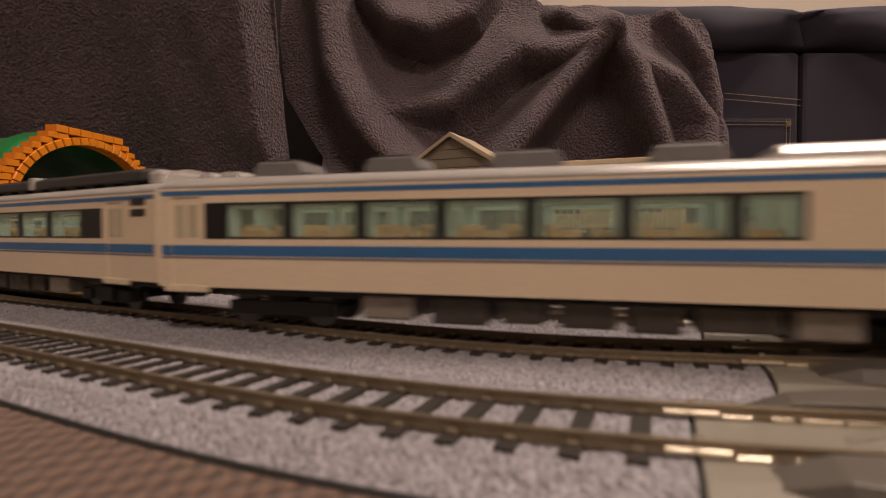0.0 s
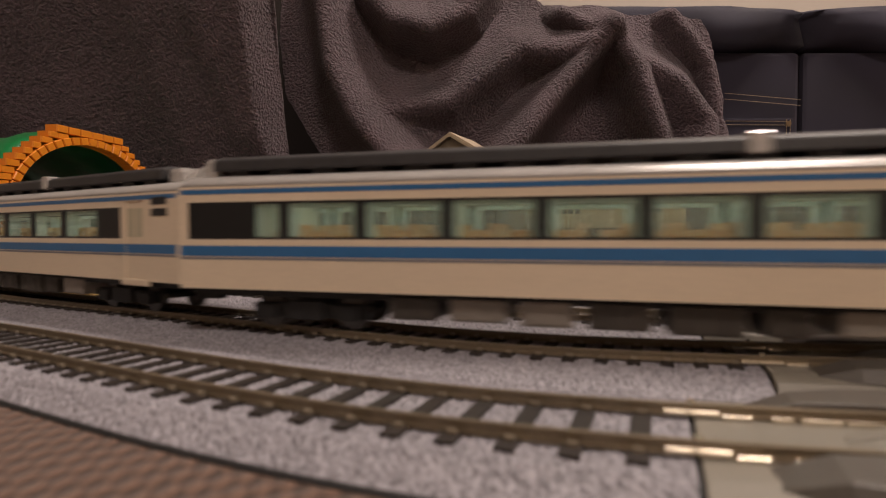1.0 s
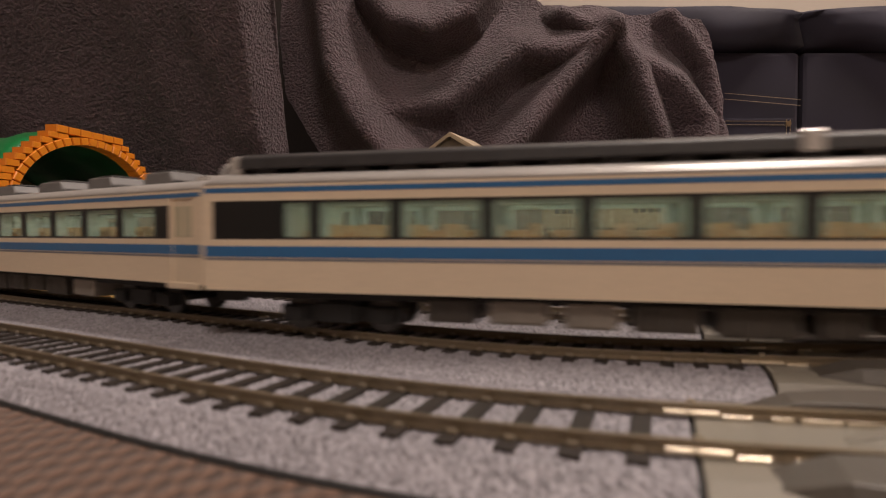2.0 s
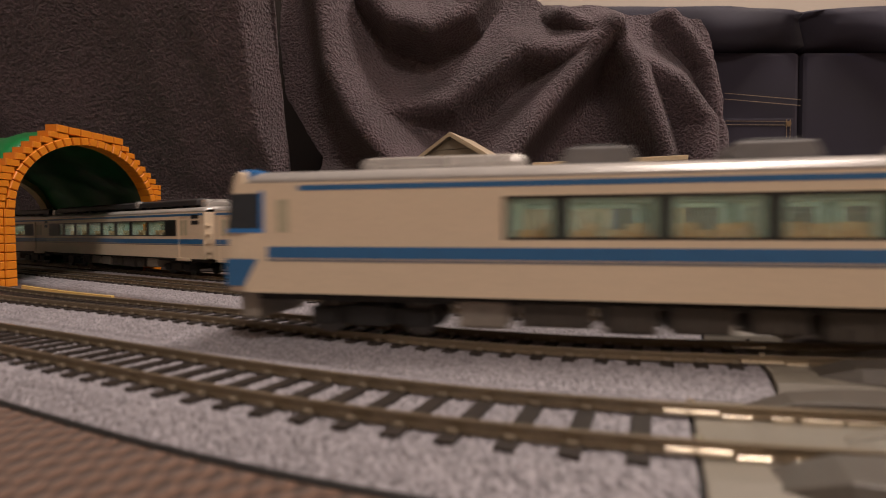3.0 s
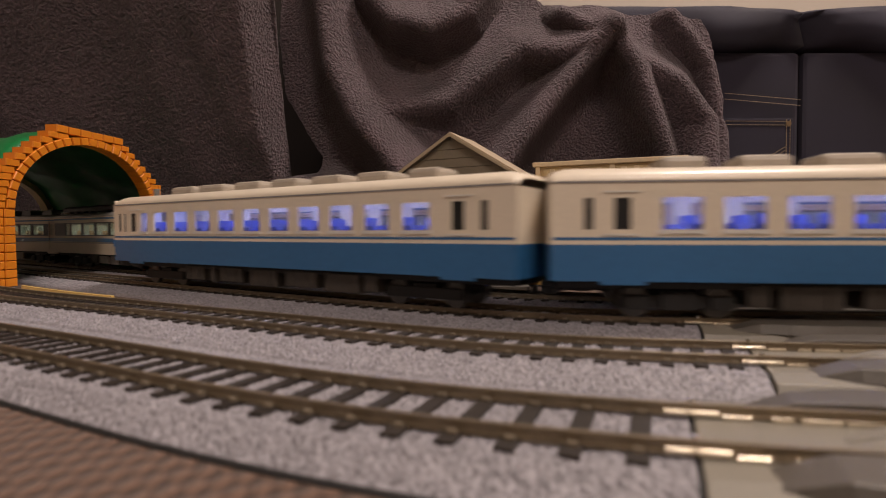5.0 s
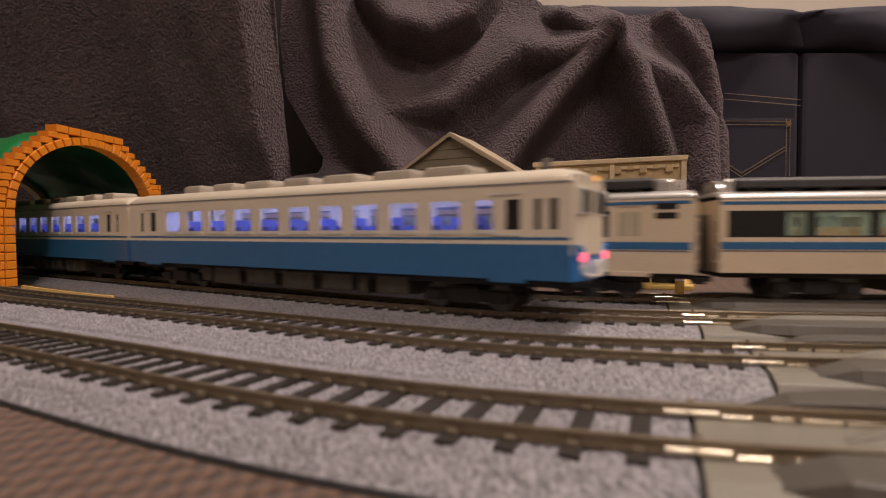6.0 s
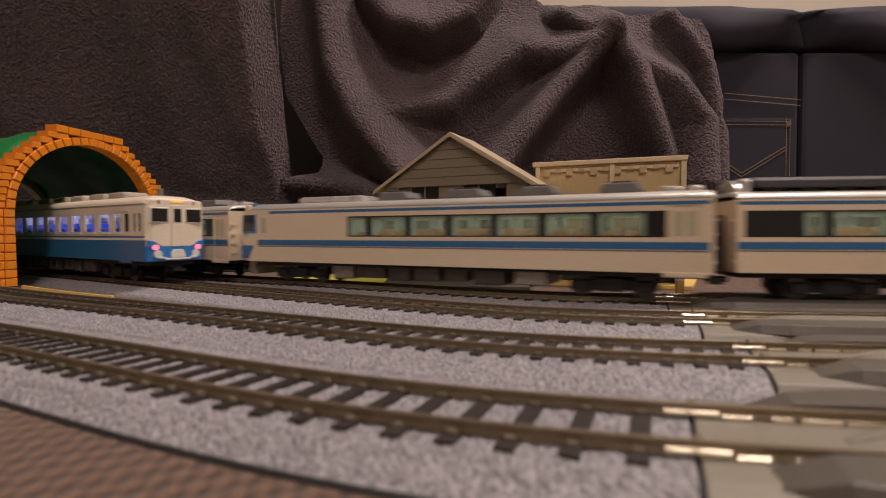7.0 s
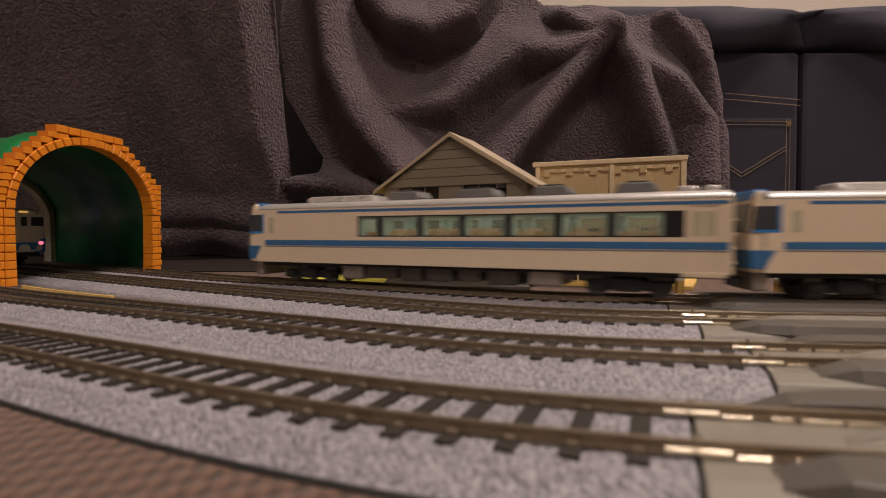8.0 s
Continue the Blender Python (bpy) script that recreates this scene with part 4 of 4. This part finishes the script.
    layout = [(-66, -52, "tank"), (-49, -30, "box"), (-27, -14, "box"), (-11, 4, "box"), (8, 20, "box"), (24, 40, "box"), (46, 62, "tank")] if cab else \
             [(-64, -50, "box"), (-46, -30, "tank"), (-26, -12, "tank"), (-8, 8, "box"), (12, 30, "box"), (34, 44, "box"), (50, 66, "tank")]
    for x0, x1, m in layout:
        unit(car, "underfloor_unit", x0, x1, 3.6 + (x0 % 3) * 0.5, 11.0, m, half=15.0, bevel=0.8, ribs=2 if m == "box" else 0,
             label="grey equipment box" if m == "tank" else "dark equipment box")
    for x in (h + 2.0,) if cab else (h + 2.0, -h - 2.0):
        part("coupler", boxes((x - 4.5, x + 1.9 if x > 0 else x + 4.5, -2.0, 2.0, 7.0, 9.6)), "under", car, "black coupler")
    # roof gear
    if cab:
        for x0, x1 in ((-38, -19), (4, 25), (46, 64), (86, 104)):
            bm = prism([(x0 + 1.5, 48.0), (x1 - 1.5, 48.0), (x1 + 0.5, 49.6), (x1 - 1.5, 53.2), (x0 + 1.5, 53.2), (x0 - 0.5, 49.6)], -8.5, 8.5, "y")
            ob = part("cooler", bm, "roof_grey", car, "dark grey roof cooler", bevel=0.7)
            part("cooler_lid", boxes((x0 + 4, x1 - 4, -6, 6, 53.2, 54.2)), "roof_black", ob, bevel=0.4)
            part("cooler_base", boxes((x0 - 2.5, x1 + 2.5, -7.5, 7.5, 47.0, 48.9)), "roof_grey", ob, bevel=0.4)
        part("roof_hood", boxes((-97, -48, -9.5, 9.5, 47.0, 52.2)), "roof_light", car, "silver roof hood", bevel=2.6)
        for x0, x1 in ((112, 121), (123, 130)):
            part("exhaust", boxes((x0, x1, -5, 5, 47.4, 51.2)), "roof_light", car, "pale exhaust housing", bevel=1.6)
    else:
        part("roof_fairing", prism([(-13.5, 49.6), (13.5, 49.6), (13.0, 53.2), (9.5, 54.6), (-9.5, 54.6), (-13.0, 53.2)], -h + 9, h - 17), "roof_black", car, "black roof fairing", bevel=0.6)
        for k in range(16):
            x = -h + 14 + k * 15.0
            part("roof_foot", boxes((x, x + 7, -11.5, 11.5, 46.8, 49.6)), "roof_black", car)
        part("roof_cap", boxes((h - 17, h - 9, -11, 11, 47.0, 53.8)), "roof_light", car, "pale end cap", bevel=1.8)
        part("roof_cap", boxes((-h + 4, -h + 9, -11, 11, 47.0, 54.2)), "roof_light", car, "pale end cap", bevel=1.4)
        part("roof_band", boxes((30, 35, -13.8, 13.8, 49.4, 54.9)), "roof_light", car, "pale roof band", bevel=0.5)
        arc = [(12.5 * math.cos(a), 47.0 + 7.2 * math.sin(a)) for a in np.linspace(0, math.pi, 15)]
        arc += [(11.3 * math.cos(a), 47.0 + 6.2 * math.sin(a)) for a in np.linspace(math.pi, 0, 15)]
        for x in (h - 7, -h + 2):
            part("roof_hoop", prism(arc, x, x + 1.4), "roof_light", car, "silver roof hoop")
        for s in (-1, 1):
            for z in (40.0, 36.0):
                part("grille", boxes((118.5, 127.5, s * 18.0 - 0.25, s * 18.0 + 0.25, z, z + 2.6)), "frame", car, "dark grille")
    if cab:
        nose(car, -h - 1.5)
    return car


def nose(car, x):
    """The driver's end: a flat raked face, wide dark windscreen, blue chin and brow."""
    face = prism([(x + 0.6, 12.4), (x + 6.0, 12.4), (x + 6.0, 48.2), (x + 4.0, 48.2), (x + 2.4, 46.5), (x + 1.4, 41.0), (x, 27.0)], -17.4, 17.4, "y")
    part("cab_front", face, "cream", car, "cream cab front", bevel=1.2)
    part("brow", prism([(x + 1.6, 44.2), (x + 7.5, 44.2), (x + 8.5, 48.9), (x + 2.8, 48.9)], -14.5, 14.5, "y"), "bright_blue", car, "bright blue brow", bevel=0.8)
    part("windscreen", prism([(x - 0.25, 30.0), (x + 0.5, 30.0), (x + 1.7, 42.6), (x + 0.95, 42.6)], -15.5, 15.5, "y"), "cab_glass", car, "dark windscreen", bevel=0.2)
    for s in (-1, 1):
        y = s * 17.9
        part("cab_side_window", prism([(x + 0.9, 31.2), (x + 11.5, 31.2), (x + 11.5, 41.4), (x + 1.8, 41.4)], y - 0.25, y + 0.25, "y"), "cab_glass", car, "dark cab side window")
        part("window_surround", boxes((x + 0.8, x + 12.7, y - 0.2, y + 0.2, 29.9, 31.2), (x + 11.5, x + 12.7, y - 0.2, y + 0.2, 31.2, 42.2)), "bright_blue", car, "bright blue surround")
        part("chin", prism([(x + 0.5, 14.2), (x + 6.0, 14.2), (x + 10.6, 22.2), (x + 0.3, 22.2)], y - 0.3, y + 0.3, "y"), "blue", car, "blue chin panel")
        part("cab_door_window", boxes((x + 17.0, x + 20.6, s * 18 - 0.15, s * 18 + 0.15, 30.0, 39.5)), "door", car, "cab door window")
        part("head_lamp", boxes((x - 0.6, x + 0.8, s * 11 - 2.4, s * 11 + 2.4, 23.0, 26.0)), "white_trim", car, "white lamp housing", bevel=0.5)
    part("chin_front", boxes((x - 0.3, x + 1.4, -17.0, 17.0, 14.2, 22.2)), "blue", car, "blue chin panel")
    part("plough", boxes((x + 2.5, x + 9, -14.5, 14.5, 4.0, 12.6)), "tank", car, "grey snow plough", bevel=0.8)
    part("coupler", boxes((x - 2.5, x + 3.5, -2.0, 2.0, 6.6, 9.2)), "under", car, "black coupler")


def local_car():
    """An older railcar: ivory above, blue below, single windows with white sills, face with twin lamps at +x."""
    car = thing("local_railcar", "ivory and blue model railcar with lit windows", "model train", "ivory and blue train cars")
    h = HALF + 3.0
    zb, zblue, zw0, zw1, ze = 13.2, 25.8, 31.0, 41.8, 46.6
    wins = [(99.0, 106.4)] + [(79.4 - 19.8 * k, 92.4 - 19.8 * k) for k in range(10)]
    ends = [(128.0, 131.0), (122.5, 125.0), (111.4, 117.2), (-114.5, -109.0), (-124.5, -121.5)]
    openings = sorted(wins + ends)
    lower, upper = [], []
    for s in (-1, 1):
        a, b = sorted((s * 18.0, s * 17.0))
        lower.append((-h + 0.6, h - 0.6, a, b, zb, zblue))
        lower += [(-119, -104, a, b, zb - 1.2, zb), (105, 119, a, b, zb - 1.2, zb)]
        upper += [(-h, h, a, b, zblue, zw0), (-h, h, a, b, zw1, ze)]
        x = -h
        for o0, o1 in openings + [(h, h)]:
            upper.append((x, o0, a, b, zw0, zw1))
            x = o1
    lower += [(-h, -h + 1, -17, 17, zb, zblue)]
    upper += [(-h, -h + 1, -17, 17, zblue, ze)]
    body = part("body", boxes(*upper), "ivory", car, "ivory upper body")
    part("lower_body", boxes(*lower), "blue", car, "blue lower body")
    part("roof", shell_roof(ze, 53.0, -h - 0.5, h + 0.5, w=18.1, round_ends=7.0), "ivory", car, "ivory roof", smooth=True)
    side_stripe(car, -h + 1, h - 1, 47.0, 47.5, "grey_line", "gutter", "grey gutter line", w=18.0, proud=0.25)
    side_stripe(car, -h + 1, h - 1, 27.3, 28.3, "blue")
    for s in (-1, 1):
        for o0, o1 in openings:
            big = (o0, o1) in wins
            pane = part("pane", boxes((o0, o1, s * 17.3 - 0.15, s * 17.3 + 0.15, zw0, zw1)), "pane_blue" if big else "pane_dark", car, "lit window pane" if big else "dark door window")
            pane.visible_shadow = False
            if big:
                part("sill", boxes((o0 - 1.0, o1 + 1.0, *sorted((s * 18.5, s * 17.2)), zw0 - 1.5, zw0 - 0.2)), "white_trim", pane, "white sill")
        for x in (-112.3, 111.8):
            for z in (28.9, 43.6):
                part("hand_rail", boxes((x - 6, x + 6, s * 18.2 - 0.3, s * 18.2 + 0.3, z, z + 0.5)), "white_trim", car)
    part("floor", boxes((-h + 2, h - 2, -16.9, 16.9, 24.5, 25.5)), "inside_lilac", car)
    part("lining", boxes((-h + 2, h - 2, -16.9, 16.9, 45.6, 46.2)), "inside_lilac", car)
    part("cabin_light", boxes((-104, 104, -2.5, 2.5, 45.0, 45.6)), "strip_blue", car, "glowing bluish cabin light strip")
    for k in range(10):
        x = 96 - 19.8 * k
        for y in (-11.5, 11.5):
            part("seat", boxes((x - 1.5, x + 1.5, y - 5, y + 5, 25.5, 36.5), (x - 7, x + 7, y - 5, y + 5, 25.5, 33.0)), "seat_blue", car, "blue seat")
    for x in (-106.5, 108.5):
        part("partition", boxes((x - 0.5, x + 0.5, -16.9, -4, 25.5, 45.6), (x - 0.5, x + 0.5, 4, 16.9, 25.5, 45.6)), "inside_lilac", car)
    for x0, x1 in ((69, 91), (42, 64), (12, 33), (-15, 4), (-44, -24), (-71, -53), (-97, -81)):
        vent = part("vent", boxes((x0, x1, -8.5, 8.5, 51.0, 57.0)), "vent", car, "beige roof ventilator", bevel=2.0)
        part("vent_lip", boxes((x0 - 1.5, x1 + 1.5, -7, 7, 51.5, 53.0)), "vent", vent, bevel=0.5)
    part("aerial", boxes((118.5, 121.5, -1.5, 1.5, 51.5, 58.0), (114, 126, -3, 3, 51.5, 53.4)), "roof_grey", car, "grey aerial", bevel=0.4)
    # face at +x
    x = h
    face = []
    for k in range(13):
        a = -17.6 + 35.2 * k / 12
        face.append((x + 2.6 * (1 - (a / 17.6) ** 2) ** 0.5, a))
    outline = [(x - 1.0, -17.6)] + face + [(x - 1.0, 17.6)]
    part("cab_front", prism(outline, 22.0, 50.2, "z"), "ivory", car, "ivory cab front", bevel=0.8)
    part("cab_apron", prism([(a + 0.15, b) for a, b in outline], zb, 22.0, "z"), "bright_blue", car, "bright blue apron", bevel=0.6)
    for s in (-1, 1):
        y = s * 10.6
        part("whisker", prism([(s * 17.3, 21.8), (s * 9.0, 21.8), (s * 13.5, 25.0), (s * 17.3, 25.8)], x + 0.2, x + 2.35), "bright_blue", car, "bright blue corner flash")
        part("windscreen", boxes((x + 1.2, x + 2.9, y - 5.0, y + 5.0, 36.8, 44.9)), "pane_dark", car, "dark windscreen", bevel=0.5)
        part("screen_frame", boxes((x + 1.0, x + 2.7, y - 5.6, y + 5.6, 36.2, 45.5)), "white_trim", car, bevel=0.4)
        part("tail_lamp", disc(x + 1.9, s * 13.3, 21.6, 1.6, 1.2, "x"), "tail", car, "glowing red tail lamp")
        part("head_lamp", disc(x + 2.0, s * 11.8, 17.6, 2.4, 1.0, "x"), "white_trim", car, "white round head lamp")
        part("marker", disc(x + 1.2, s * 10.5, 48.6, 1.2, 0.9, "x", 12), "roof_grey", car)
    part("end_door", boxes((x + 2.0, x + 3.2, -3.8, 3.8, 22.0, 47.0)), "ivory", car, "ivory end door", bevel=0.4)
    part("end_door_pane", boxes((x + 2.9, x + 3.4, -2.3, 2.3, 36.8, 44.8)), "pane_dark", car, "dark door pane")
    part("head_sign", boxes((x + 1.8, x + 3.0, -3.4, 3.4, 48.4, 50.2)), "head", car, "amber lit destination sign", bevel=0.4)
    part("step_board", boxes((x + 1.0, x + 4.0, -8, 8, 14.0, 15.2), (x + 1.0, x + 3.4, -12, -8, 14.8, 16.0), (x + 1.0, x + 3.4, 8, 12, 14.8, 16.0)), "white_trim", car, "white step board", bevel=0.3)
    part("apron_plate", prism([(-4.5, 15.2), (4.5, 15.2), (4.2, 18.2), (2.8, 20.2), (-2.8, 20.2), (-4.2, 18.2)], x + 2.6, x + 4.0), "white_trim", car, "pale gangway plate", bevel=0.4)
    part("underframe", boxes((-h + 2, h - 2, -14, 14, 10.5, 13.3)), "under", car)
    for bx in (-92, 92):
        bogie(car, bx)
    for x0, x1, m in ((50, 66, "box"), (40, 44, "box"), (18, 36, "box"), (-8, 12, "box"), (-34, -14, "box"), (-60, -40, "box"), (-70, -63, "box")):
        unit(car, "underfloor_unit", x0, x1, 3.5 + (x0 % 4) * 0.5, 12.0, m, half=15.0, bevel=0.8, ribs=2, label="dark equipment box")
    for cx in (h + 0.5, -h - 0.5):
        part("coupler", boxes((min(cx, cx - 3 if cx > 0 else cx), max(cx, cx + 3), -2.0, 2.0, 7.0, 9.6)), "under", car)
    return car


cab_car, middle_car, plain_local = express_car(True), express_car(False), local_car()
HOME = Matrix.Identity(4)
SPEED_A, SPEED_B, SPEED_C = PITCH / 0.960, -PITCH / 1.075, PITCH / 0.975
CARS = []
# first train, second track: four cars; the joints pass the zero point every 0.96 s
for k, (kind, turned) in enumerate(((cab_car, True), (middle_car, False), (middle_car, False), (cab_car, False))):
    CARS.append((kind, turned, TRACKS[1], 0.595 + 0.960 * (k - 0.5), SPEED_A))
# second train, third track: two cars going the other way
for k, turned in ((1, False), (0, True)):
    CARS.append((plain_local, turned, TRACKS[2], 3.766 + 1.075 * (k + 0.5), SPEED_B))
# third train, fourth track: six cars
for k, (kind, turned) in enumerate(((cab_car, True), (middle_car, False), (middle_car, False), (middle_car, False), (cab_car, False), (cab_car, False))):
    CARS.append((kind, turned, TRACKS[3], 3.936 + 0.975 * (k - 0.5), SPEED_C))
used = set()
FLEET = []
for kind, turned, track, zero, speed in CARS:
    ob = copy_thing(kind, HOME) if kind in used else kind
    used.add(kind)
    FLEET.append((ob, turned, track, zero, speed))
    if kind is plain_local and turned:                 # the leading car's tail lamps are out
        for lamp in ob.children:
            if lamp.name.startswith("tail_lamp"):
                lamp.data = lamp.data.copy()
                lamp.data.materials[0] = M["white_trim"]
                lamp["label"] = "unlit round lamp"


def car_pose(track, s, turned):
    """Both bogies stand on the line."""
    x0, y0, _ = track.at(s - 92)
    x1, y1, _ = track.at(s + 92)
    a = math.atan2(y1 - y0, x1 - x0) + (math.pi if turned else 0)
    return Matrix.Translation(((x0 + x1) / 2 * MM, (y0 + y1) / 2 * MM, RAIL_TOP * MM)) @ Matrix.Rotation(a, 4, "Z")


def motions():
    for ob, turned, track, zero, speed in FLEET:
        walk(ob, [(k / 10, car_pose(track, speed * (k / 10 - zero), turned)) for k in range(81)])


motions()
